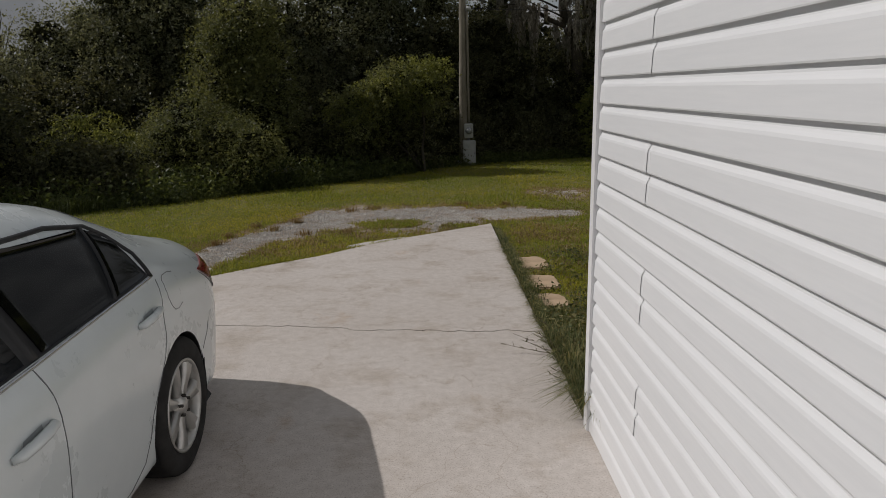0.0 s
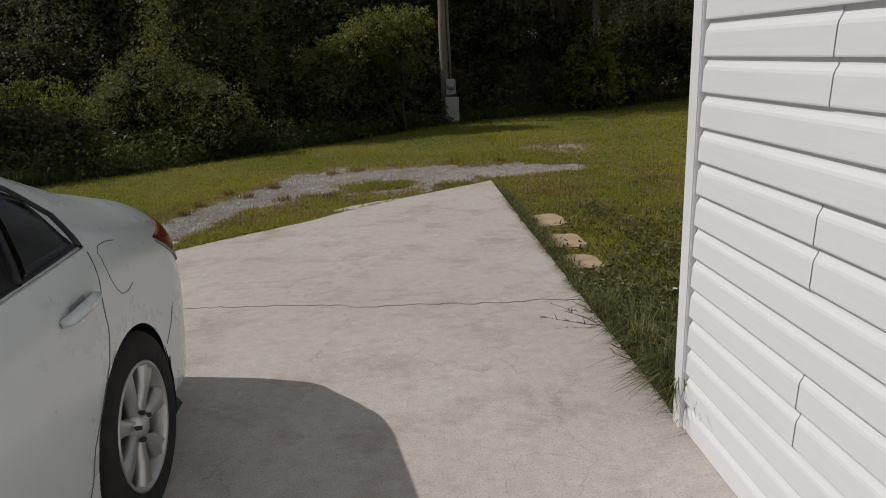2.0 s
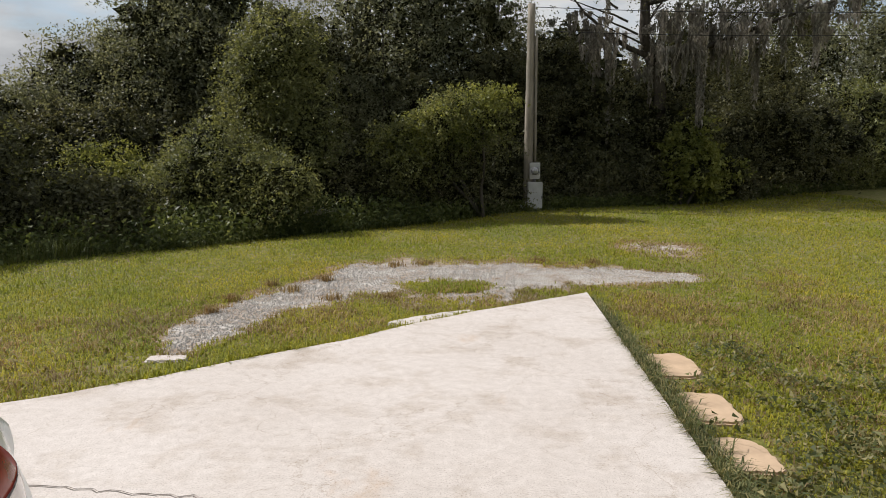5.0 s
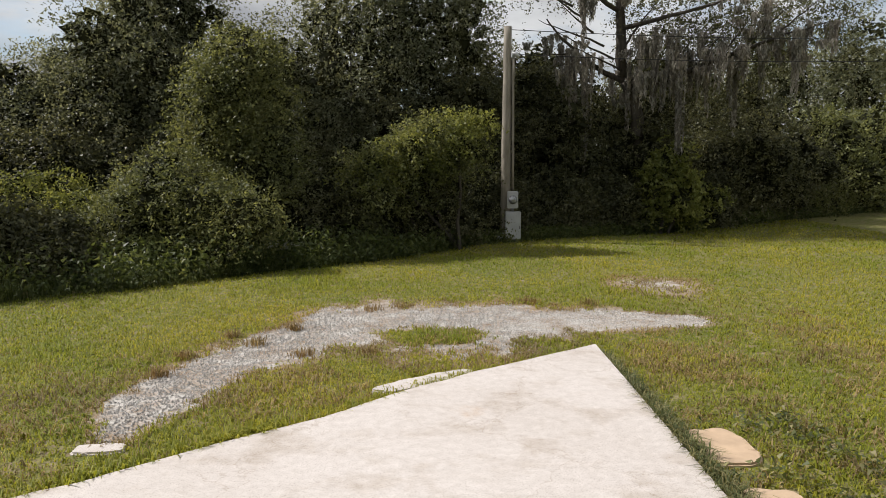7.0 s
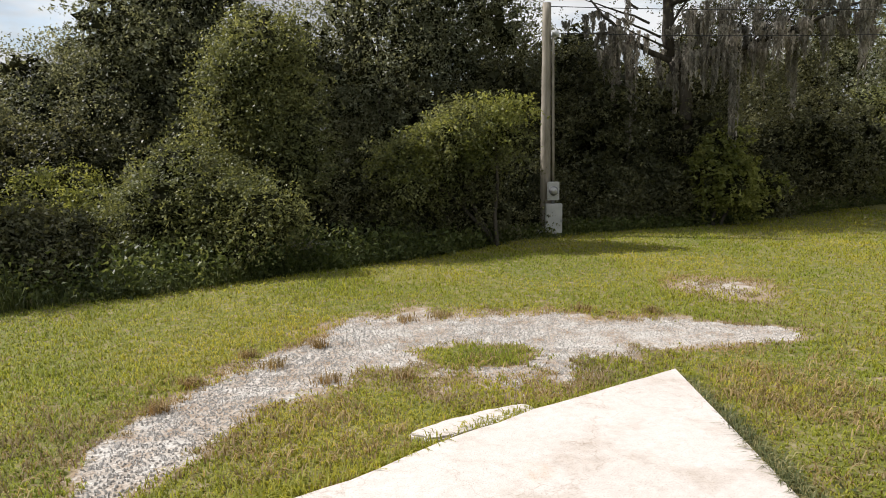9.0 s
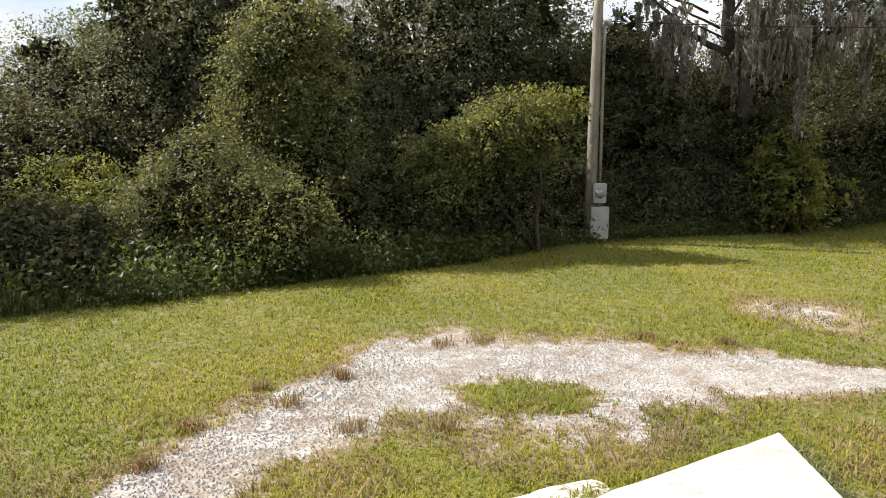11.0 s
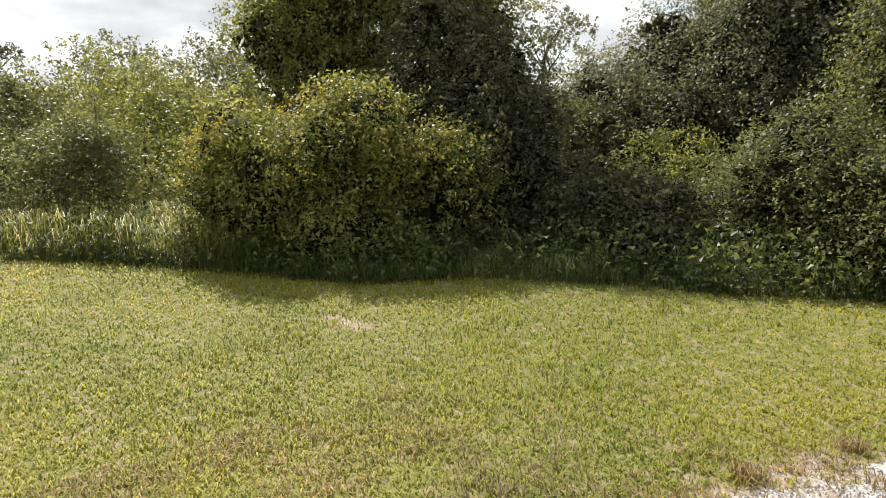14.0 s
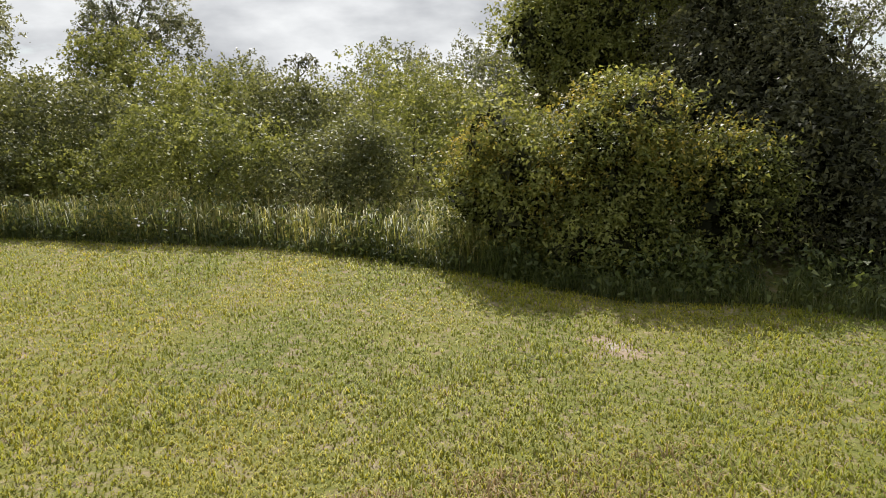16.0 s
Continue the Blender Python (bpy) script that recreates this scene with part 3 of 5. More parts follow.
def build_car():
    car = thing("sedan_car", "dusty pale silver-white four-door sedan parked on the concrete drive", "car", (CAR_X, AXLE_Y, 0))
    inv = Matrix.Translation((-CAR_X, -AXLE_Y, 0))

    def add(name, data, mat, parent=car, label="", smooth=True):
        vs, fs = data
        ob = mesh_object(name, [inv @ Vector(v) for v in vs], fs, mat, None, smooth, label)
        ob.parent = parent
        return ob

    # body shell, both halves, with wheel arches cut out
    ss = np.concatenate([np.linspace(-1.12, -0.9, 16), np.linspace(-0.87, 3.5, 104), np.linspace(3.55, 3.83, 8)])
    grid = [section(s) for s in ss]
    nv = 41
    vs, fs = [], []
    for sgn in (1, -1):
        base = len(vs)
        inside = {}
        for i, s in enumerate(ss):
            for j, (lat, z) in enumerate(grid[i]):
                a, zz = s, z
                for c in (0.0, WHEELBASE):
                    dx, dz = a - c, zz - WHEEL_R
                    r = math.hypot(dx, dz)
                    if r < ARCH_R and zz < 0.75:
                        inside[(i, j)] = r
                        if r > 0.25:
                            a, zz = c + dx / r * ARCH_R, WHEEL_R + dz / r * ARCH_R
                vs.append(car_point(a, sgn * lat, max(zz, 0.17)))
        for i in range(len(ss) - 1):
            for j in range(nv - 1):
                q = [(i, j), (i + 1, j), (i + 1, j + 1), (i, j + 1)]
                if all(k in inside for k in q):
                    continue
                f = [base + a * nv + b for a, b in q]
                fs.append(tuple(f if sgn < 0 else f[::-1]))
        for end in (0, len(ss) - 1):
            f = [base + end * nv + b for b in range(nv)]
            c = len(vs)
            vs.append(car_point(ss[end], 0, 0.4))
            for a, b in zip(f, f[1:]):
                fs.append((a, b, c))
    add("body", (vs, fs), CAR_PAINT, label="pale silver-white painted body shell")
    # dark wheel wells and underside
    for c in (0.0, WHEELBASE):
        for sgn in (1, -1):
            ring = []
            n = 20
            for k in range(n + 1):
                a = math.pi * (-0.12 + 1.24 * k / n)
                for lat, rr in ((0.90, ARCH_R + 0.004), (0.50, ARCH_R + 0.004)):
                    ring.append(car_point(c + math.cos(a) * rr, sgn * lat, max(0.17, WHEEL_R + math.sin(a) * rr)))
            f = [(2 * k, 2 * k + 1, 2 * k + 3, 2 * k + 2) for k in range(n)]
            lid = [2 * k + 1 for k in range(n + 1)]
            f.append(tuple(lid))
            add("wheel_arch_liner", (ring, f), BLACK_TRIM, label="black plastic arch liner")
    add("underbody", ([car_point(s, y, z) for s in (-0.95, 3.5) for y in (-0.74, 0.74) for z in (0.2, 0.3)], box_data(0, 1, 0, 1, 0, 1)[1]), BLACK_TRIM, smooth=False)
    # glazing of both flanks
    front = [(1.10, 1.0), (2.05, 0.98), (1.65, 1.285), (1.10, 1.307)]
    rear = [(0.49, 1.012), (1.0, 1.002), (1.0, 1.307), (0.255, 1.252)]
    quarter = [(0.15, 1.022), (0.45, 1.014), (0.225, 1.24), (0.115, 1.165)]
    for quad in ([(0.13, 1.01), (1.05, 0.99), (1.05, 1.32), (0.15, 1.225)], [(1.05, 0.99), (2.12, 0.968), (1.68, 1.30), (1.05, 1.32)]):
        d = side_patch(quad, 12, 8, 0.002, 0.01)
        add("window_frame", d, BLACK_TRIM, label="black window surround")
        add("window_frame", mirror(d), BLACK_TRIM, label="black window surround")
    for name, quad in (("front_door_glass", front), ("rear_door_glass", rear), ("quarter_glass", quarter)):
        d = side_patch(quad, 10, 8, 0.006, 0.012)
        add(name, d, TINTED, label="dark tinted side glass")
        add(name, mirror(d), TINTED, label="dark tinted side glass")
    d = side_line([(0.11, 1.004), (0.5, 0.998), (1.05, 0.982), (2.2, 0.955)], 0.007, 0.003)
    add("window_trim", d, CHROME, label="bright trim strip under the windows")
    add("window_trim", mirror(d), CHROME, label="bright trim strip under the windows")
    frame_line = [(0.12, 1.008), (0.075, 1.10), (0.115, 1.19), (0.20, 1.25), (0.48, 1.298), (1.05, 1.322), (1.68, 1.302), (2.14, 0.99)]
    for d in (side_line(frame_line, 0.011, 0.003), side_line([(1.05, 0.99), (1.05, 1.34)], 0.024, -0.008), side_line([(0.47, 1.005), (0.24, 1.25)], 0.013, -0.002)):
        add("window_frame", d, BLACK_TRIM, label="black window surround")
        add("window_frame", mirror(d), BLACK_TRIM, label="black window surround")
    # rear window and windscreen across the middle
    for nm, s0, s1 in (("rear_window", -0.38, 0.12), ("windscreen", 1.75, 2.45)):
        v2, f2 = [], []
        n, m = 8, 10
        for i in range(n + 1):
            s = s0 + (s1 - s0) * i / n
            sec = section(s)
            lo = 30.9
            for j in range(m + 1):
                tt = lo + (40 - lo) * j / m
                k = min(int(tt), 39)
                a, b = sec[k], sec[k + 1]
                q = a + (b - a) * (tt - k)
                v2.append(car_point(s, q[0], q[1] + 0.006))
        for i in range(n):
            for j in range(m):
                a = i * (m + 1) + j
                f2.append((a, a + 1, a + m + 2, a + m + 1))
        d = (v2, f2)
        both = joined([d, mirror(d)])
        add(nm, both, TINTED, label="dark tinted glass")
    # seams
    for pts in ([(1.06, 0.25), (1.05, 0.5), (1.04, 0.8), (1.08, 0.98)], [(0.60, 0.25), (0.46, 0.29), (0.395, 0.37), (0.36, 0.46), (0.27, 0.56), (0.19, 0.65), (0.15, 0.75), (0.14, 0.86), (0.118, 0.945), (0.10, 0.985)], [(0.60, 0.25), (1.06, 0.25), (2.0, 0.25)],
                [(2.16, 0.30), (2.20, 0.6), (2.18, 0.94)], [(-0.355, 0.48), (-0.43, 0.545), (-0.46, 0.60)], [(-0.45, 0.872), (-0.60, 0.782), (-0.74, 0.70), (-0.92, 0.66)]):
        for d in (side_line(pts, 0.0032, -0.001),):
            add("panel_seam", d, SEAM, label="dark gap between panels")
            add("panel_seam", mirror(d), SEAM, label="dark gap between panels")
    fuel = [(-0.105, 0.968), (-0.047, 0.98), (0.02, 0.982), (0.05, 0.968), (0.058, 0.93), (0.05, 0.88), (0.02, 0.835), (-0.013, 0.808), (-0.06, 0.80), (-0.122, 0.811)]
    add("fuel_flap", side_line(fuel, 0.0018, 0.0), SEAM, label="outline of the round-cornered fuel flap")
    # door handles
    for s, hz in ((0.30, 0.02), (1.20, -0.05)):
        for flip in (False, True):
            pts = [(s - 0.11, 0.855), (s - 0.09, 0.858), (s - 0.03, 0.862), (s + 0.04, 0.860), (s + 0.09, 0.852), (s + 0.11, 0.848)]
            outs = [0.0, 0.018, 0.030, 0.030, 0.018, 0.0]
            rr = [0.012, 0.016, 0.018, 0.018, 0.017, 0.012]
            p3 = [car_point(a, side_lat(a, z + hz) + o, z + hz) for (a, z), o in zip(pts, outs)]
            d = tube(p3, rr, 8)
            # flat patch, not a hollow: the recess shade is only its colour
            cup = side_patch([(s - 0.06, 0.838 + hz), (s + 0.06, 0.832 + hz), (s + 0.05, 0.875 + hz), (s - 0.05, 0.88 + hz)], 4, 4, 0.0015)
            h = add("door_handle", mirror(d) if flip else d, CAR_PAINT, label="body-coloured pull handle")
            add("handle_cup_shade", mirror(cup) if flip else cup, CUP_SHADE, h, "flat patch of darker paint for the shade in the handle recess")
    # tail lamps, bumper edge
    lamp = [(-0.60, 0.80), (-0.445, 0.888), (-0.73, 0.905), (-0.82, 0.795)]
    clear = [(-0.72, 0.715), (-0.605, 0.792), (-0.82, 0.79), (-0.90, 0.70)]
    for q, mat, nm, lab in ((lamp, LAMP_RED, "tail_lamp", "red tail lamp lens"), (clear, LAMP_CLEAR, "reversing_lens", "clear reversing lens")):
        d = side_patch(q, 10, 6, 0.008, 0.016)
        add(nm, d, mat, label=lab)
        add(nm, mirror(d), mat, label=lab)
    d = side_patch([(-0.40, 0.20), (-0.28, 0.20), (-0.34, 0.42), (-0.38, 0.42)], 3, 5, 0.001, 0.03)
    add("mud_flap", d, BLACK_TRIM, label="black mud flap behind the rear wheel")
    # wheels
    for c in (0.0, WHEELBASE):
        for sgn in (1, -1):
            build_wheel(car, c, sgn)


def lathe(profile, sides):
    vs, fs = [], []
    n = len(profile)
    for k in range(sides):
        a = 2 * math.pi * k / sides
        for y, r in profile:
            vs.append((y, r * math.cos(a), r * math.sin(a)))
    for k in range(sides):
        for j in range(n - 1):
            a, b = k * n + j, ((k + 1) % sides) * n + j
            fs.append((a, a + 1, b + 1, b))
    return vs, fs


def build_wheel(car, c, sgn):
    tyre_prof = [(-0.10, 0.22), (-0.108, 0.25), (-0.11, 0.29), (-0.098, 0.318), (-0.08, 0.328), (-0.03, 0.331), (0.03, 0.331), (0.08, 0.328), (0.098, 0.318), (0.11, 0.29), (0.108, 0.25), (0.10, 0.222), (0.085, 0.214)]
    rim_prof = [(0.085, 0.216), (0.104, 0.224), (0.106, 0.214), (0.09, 0.205), (0.05, 0.198), (-0.06, 0.196)]
    base = Vector((sgn * TRACK, -c, WHEEL_R))

    def put(name, data, mat, parent, label=""):
        vs, fs = data
        ob = mesh_object(name, [(v[0] * sgn, v[1], v[2]) for v in vs], fs, mat, None, True, label)
        ob.parent = parent
        return ob

    wheel = put("wheel", lathe(rim_prof, 48), ALLOY, car, "dusty alloy wheel")
    wheel.location = base
    put("tyre", lathe(tyre_prof, 56), TYRE, wheel, "worn black rubber tyre")
    put("brake_disc", lathe([(0.0, 0.0), (0.0, 0.15), (-0.02, 0.15), (-0.02, 0.19)], 32), BRAKE, wheel, "dark brake disc")
    spokes = []
    for k in range(7):
        a = 2 * math.pi * k / 7
        prof = [(0.045, 0.022, 0.090), (0.09, 0.023, 0.094), (0.13, 0.027, 0.098), (0.17, 0.035, 0.100), (0.208, 0.050, 0.098)]
        vs, fs = [], []
        for r, hw, out in prof:
            for t, o in ((-hw, out - 0.018), (-hw * 0.55, out), (0.0, out - 0.006), (hw * 0.55, out), (hw, out - 0.018), (hw, out - 0.05), (-hw, out - 0.05)):
                vs.append((o, r * math.cos(a) - t * math.sin(a), r * math.sin(a) + t * math.cos(a)))
        for i in range(len(prof) - 1):
            for j in range(7):
                p, q = i * 7 + j, i * 7 + (j + 1) % 7
                fs.append((p, q, q + 7, p + 7))
        put("spoke", (vs, fs), ALLOY, wheel)
    put("hub_cap", lathe([(0.106, 0.0), (0.106, 0.028), (0.10, 0.036), (0.085, 0.055), (0.05, 0.06)], 24), ALLOY, wheel, "round hub cap")
    for k in range(5):
        a = 2 * math.pi * k / 5 + 0.3
        y, z = 0.048 * math.cos(a), 0.048 * math.sin(a)
        v, f = tube([(0.08, y, z), (0.108, y, z)], [0.009, 0.008], 6)
        put("wheel_nut", (v, f), BRAKE, wheel)


build_car()


# ---- meter pole and service line ----
POLE = (0.2, 14.2)


def build_pole():
    px, py = POLE
    z0 = gz(px, py)
    pole = thing("meter_pole", "weathered wooden utility pole with a meter and panel box", "utility pole", (px, py, z0))
    pts = [(-0.03 + 0.02 * t, 0.0, 0 + t * 4.36) for t in np.linspace(0, 1, 14)]
    rng = random.Random(5)
    pts = [(x + rng.uniform(-.004, .004), y, z) for x, y, z in pts]
    mesh_object("pole_shaft", *tube(pts, [0.108 - 0.028 * k / 13 for k in range(14)], 16), POLE_WOOD, pole, True, "grey weathered wooden shaft")
    cond = [(0.115, -0.07, 1.06), (0.115, -0.07, 1.6), (0.10, -0.075, 3.2), (0.10, -0.075, 3.75)]
    mesh_object("conduit", *tube(cond, [0.028] * 4, 10), POLE_WOOD, pole, True, "weathered grey service conduit")
    mesh_object("weather_head", *tube([(0.10, -0.075, 3.74), (0.11, -0.10, 3.82), (0.15, -0.13, 3.80), (0.19, -0.15, 3.74)], [0.034, 0.05, 0.05, 0.03], 10), GALV, pole, True, "grey weather head")
    b = bmesh.new()
    box(b, -0.005, 0.215, -0.245, -0.125, 0.70, 1.05, 0.014)
    socket = part("meter_socket", b, GALV, pole, "grey steel meter socket")
    m = lathe([(0.0, 0.082), (0.03, 0.082), (0.04, 0.07), (0.09, 0.066), (0.105, 0.05), (0.108, 0.0)], 24)
    mesh_object("meter", [(0.105 + y, -0.245 - x, 0.88 + z) for x, y, z in m[0]], m[1], METER_GLASS, socket, True, "round glass electricity meter")
    m = lathe([(0.0, 0.09), (0.022, 0.088), (0.022, 0.074)], 24)
    mesh_object("meter_ring", [(0.105 + y, -0.245 - x, 0.88 + z) for x, y, z in m[0]], m[1], GALV_DARK, socket, True, "steel sealing ring")
    mesh_object("conduit", *tube([(0.10, -0.18, 0.62), (0.10, -0.18, 0.71)], [0.035, 0.035], 10), GALV_DARK, pole, True)
    b = bmesh.new()
    box(b, -0.045, 0.275, -0.245, -0.115, 0.06, 0.635, 0.012)
    panel = part("panel_box", b, GALV, pole, "grey steel breaker panel box")
    b = bmesh.new()
    box(b, -0.033, 0.263, -0.255, -0.243, 0.075, 0.60, 0.004)
    part("panel_door", b, GALV, panel, "flat grey panel door")
    b = bmesh.new()
    box(b, 0.24, 0.256, -0.266, -0.254, 0.28, 0.34, 0.003)
    part("latch", b, GALV_DARK, panel)
    b = bmesh.new()
    box(b, 0.045, 0.18, -0.20, -0.12, -0.05, 0.06)
    part("conduit_stub", b, GALV_DARK, pole)
    b = bmesh.new()
    box(b, -0.20, -0.07, -0.18, -0.06, -0.02, 0.20, 0.01)
    part("junction_box", b, GALV, pole, "small grey outlet box at the foot")
    for name, a, e, sag in (("service_cable", (px + 0.02, py, z0 + 4.3), (24, 15.5, 5.2), 0.5), ("service_cable", (px + 0.15, py - .1, z0 + 3.8), (24, 15.2, 4.9), 0.55)):
        pts = [Vector(a).lerp(Vector(e), t) - Vector((0, 0, sag * 4 * t * (1 - t))) for t in np.linspace(0, 1, 24)]
        ob = mesh_object(name, *tube(pts, [0.007] * 24, 6), WIRE, None, True)
        tagged(ob, "black overhead service cable running to the pole", "cable", "service cables")


build_pole()


# ---- foliage ----
LEAF_MANY, LEAF_SIZE = 2.05, 0.60
CLEARING = np.array([-1.5, 3.0, 1.5])  # the open lawn that the woods grow towards


def unit(v):
    return v / np.maximum(np.linalg.norm(v, axis=-1, keepdims=True), 1e-9)


def leaves(points, outward, size, rng, droop=0.25, slim=0.5):
    """Three-cornered leaves round the points."""
    n = len(points)
    nor = unit(outward * 0.55 + rng.normal(size=(n, 3)) * 0.55 + np.array([0, 0, 0.45]))
    tan = unit(np.cross(nor, rng.normal(size=(n, 3))) + np.array([0, 0, -droop]))
    bi = unit(np.cross(nor, tan))
    ln = (size * rng.uniform(0.6, 1.4, n))[:, None]
    w = ln * slim * 0.62
    foot = points - tan * ln * 0.3
    return np.stack([foot + bi * w, points + tan * ln * 0.7, foot - bi * w], 1).reshape(-1, 3)


def patchy(p, f):
    """Uneven waves through space, about -1 to 1, for gaps and thicker boughs."""
    x, y, z = p[:, 0] * f, p[:, 1] * f, p[:, 2] * f
    return np.sin(2.1 * x + 1.3 * np.sin(1.7 * z + y)) * np.sin(2.4 * z + 1.1 * np.sin(1.9 * x)) + 0.6 * np.sin(5.2 * x + 2 * np.sin(3 * z)) * np.sin(4.7 * z + 2 * np.sin(3.3 * y))


def spray_points(ells, count, lump, rng, low=-0.9):
    """Leaf places along short drooping twigs that grow out of the given ellipsoids (cx, cy, cz, rx, ry, rz)."""
    e = np.asarray(ells, float)
    per = 15
    k = max(12, count // per)
    area = e[:, 3] * e[:, 5] + e[:, 4] * e[:, 5] + e[:, 3] * e[:, 4]
    m = int(k * 2.4)
    which = rng.choice(len(e), m, p=area / area.sum())
    d = unit(rng.normal(size=(m, 3)))
    d[:, 2] = np.where(d[:, 2] < low, -d[:, 2], d[:, 2])
    reach = (1.02 - 0.42 * rng.uniform(0, 1, m) ** 1.5 + (rng.uniform(size=m) < 0.09) * rng.uniform(0, 0.3, m))[:, None]
    base = e[which, :3] + d * e[which, 3:] * reach
    facing = (d * unit(CLEARING - base)).sum(1)
    order = np.argsort(-(0.6 * patchy(base, 0.52 / max(lump, 0.2)) + rng.normal(size=m) * 0.75 + 1.1 * facing))[:k]
    base, d = base[order], d[order]
    way = unit(d * 0.75 + rng.normal(size=(k, 3)) * 0.5 + np.array([0, 0, 0.22]))
    ln = lump * rng.uniform(0.55, 1.7, k)
    t = rng.uniform(0.05, 1.0, (k, per)) ** 0.8
    p = base[:, None] + way[:, None] * (ln[:, None] * t)[..., None]
    p[..., 2] -= 0.42 * ln[:, None] * t * t
    p = p + rng.normal(size=p.shape) * (0.10 * ln[:, None, None] + 0.02) * (1.15 - 0.6 * t[..., None])
    out = unit(way[:, None] * 0.5 + rng.normal(size=p.shape) * 0.45 + np.array([0, 0, 0.25]))
    return p.reshape(-1, 3), out.reshape(-1, 3)


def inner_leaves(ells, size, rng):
    """Large leaves deep in the crown, coloured dark to stand for its inner shade, which close it behind its outer
    sprays.
    """
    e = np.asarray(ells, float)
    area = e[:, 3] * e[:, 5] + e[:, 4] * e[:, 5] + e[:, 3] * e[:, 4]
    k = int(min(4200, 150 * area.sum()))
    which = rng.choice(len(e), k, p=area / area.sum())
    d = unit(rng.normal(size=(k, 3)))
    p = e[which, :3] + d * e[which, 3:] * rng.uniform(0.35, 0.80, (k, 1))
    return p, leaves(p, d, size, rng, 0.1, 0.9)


def crown(parent, name, ells, count, size, mat, seed, lump=0.45, low=-0.9, core=True, label="", droop=0.25, slim=0.55):
    rng = np.random.default_rng(seed)
    p, o = spray_points(ells, int(count * LEAF_MANY), lump * 0.85, rng, low)
    base = parent.location
    keep = p[:, 2] > ground_z(p[:, 0], p[:, 1]) + 0.02
    q = leaves(p[keep], o[keep], size * LEAF_SIZE, rng, droop, slim) - np.array(base)
    ob = new(name, fast_mesh(name, q, 3, [mat]))
    ob.parent = parent
    if label:
        ob["label"] = label
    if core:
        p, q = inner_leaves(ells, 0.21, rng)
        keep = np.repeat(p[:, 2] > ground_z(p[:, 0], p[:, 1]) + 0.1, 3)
        inner = new("inner_shade_leaves", fast_mesh("inner_shade_leaves", q[keep] - np.array(base), 3, [SHADE_CORE]))
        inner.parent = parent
        inner["label"] = "inner leaves coloured dark for the shade deep in the crown"
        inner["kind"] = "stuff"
    return ob


def limb(start, end, r0, r1, seed, bend=0.26, steps=9):
    rng = random.Random(seed)
    a, b = Vector(start), Vector(end)
    ln = (b - a).length
    off = Vector((0, 0, 0))
    pts, rad = [], []
    for k in range(steps):
        t = k / (steps - 1)
        off += Vector((rng.uniform(-1, 1), rng.uniform(-1, 1), rng.uniform(-0.4, 0.4))) * bend * ln / steps * (1 if k else 0)
        pts.append(a.lerp(b, t) + off)
        rad.append(r0 + (r1 - r0) * t)
    return pts, rad


def trunk(parent, limbs, mat=BARK):
    """limbs: (start, end, r0, r1, seed)."""
    base = parent.location
    pieces = []
    for s, e, r0, r1, seed in limbs:
        pts, rad = limb(s, e, r0, r1, seed)
        pieces.append(tube([p - base for p in pts], rad, 8))
    return mesh_object("trunk", *joined(pieces), mat, parent, True, "grey-brown bark")


def lobed(ells, seed):
    """Breaks smooth ellipsoids up into a core with uneven lobes."""
    rng = random.Random(seed * 7 + 1)
    out = []
    for cx, cy, cz, rx, ry, rz in ells:
        out.append((cx, cy, cz, rx * 0.82, ry * 0.82, rz * 0.82))
        for _ in range(6):
            a, e = rng.uniform(0, 2 * math.pi), rng.uniform(-0.35, 1.35)
            k = rng.uniform(0.26, 0.5)
            d = (math.cos(a) * math.cos(e), math.sin(a) * math.cos(e), math.sin(e))
            r = rng.uniform(0.62, 0.85)
            out.append((cx + d[0] * rx * r, cy + d[1] * ry * r, cz + d[2] * rz * r, rx * k, ry * k, rz * k * rng.uniform(0.8, 1.3)))
    return out


def shrub(label, ells, count, size, mat, seed, category="shrub", lump=0.4, name="shrub", stems=True, **kw):
    e0 = ells[0]
    at = (e0[0], e0[1], gz(e0[0], e0[1]))
    t = thing(name, label, category, at)
    crown(t, "crown", lobed(ells, seed), count, size, mat, seed, lump, **kw)
    if stems:
        rng = random.Random(seed)
        trunk(t, [((at[0] + rng.uniform(-.2, .2), at[1] + rng.uniform(-.2, .2), at[2] - 0.05), (e[0], e[1], e[2] + e[5] * 0.5), 0.04, 0.012, seed + k) for k, e in enumerate(ells)])
    return t


# vegetation along the edge of the lawn, from the open thicket round to the woods
shrub("sprawling shrub with yellowing leaves at the edge of the lawn", [(-9.9, 7.3, 0.85, 1.15, 1.0, 1.05), (-10.4, 6.3, 0.7, 1.0, 0.9, 0.9), (-8.9, 8.1, 0.6, 0.8, 0.8, 0.8), (-9.5, 7.1, 0.25, 0.9, 0.9, 0.5)], 19000, 0.085, LEAF_BRIGHT, 101)
shrub("yellow-tipped vine crest over the shrub", [(-10.0, 7.4, 1.25, 1.2, 1.05, 0.72), (-10.6, 6.3, 0.95, 1.1, 1.0, 0.66), (-9.2, 7.9, 1.0, 0.9, 0.8, 0.6), (-9.7, 6.6, 0.6, 0.6, 0.6, 0.5)], 6500, 0.07, LEAF_YELLOW, 102, "vine", 0.25, "vine_cover", core=False)
shrub("dark vine-draped tree beside the yellow shrub", [(-10.2, 9.6, 1.2, 1.5, 1.3, 1.7), (-11.3, 10.0, 1.9, 1.5, 1.3, 1.4), (-9.2, 9.8, .7, 1.2, 1.0, 1.3)], 24000, 0.095, LEAF_DARK, 103, "tree", 0.5, "tree")
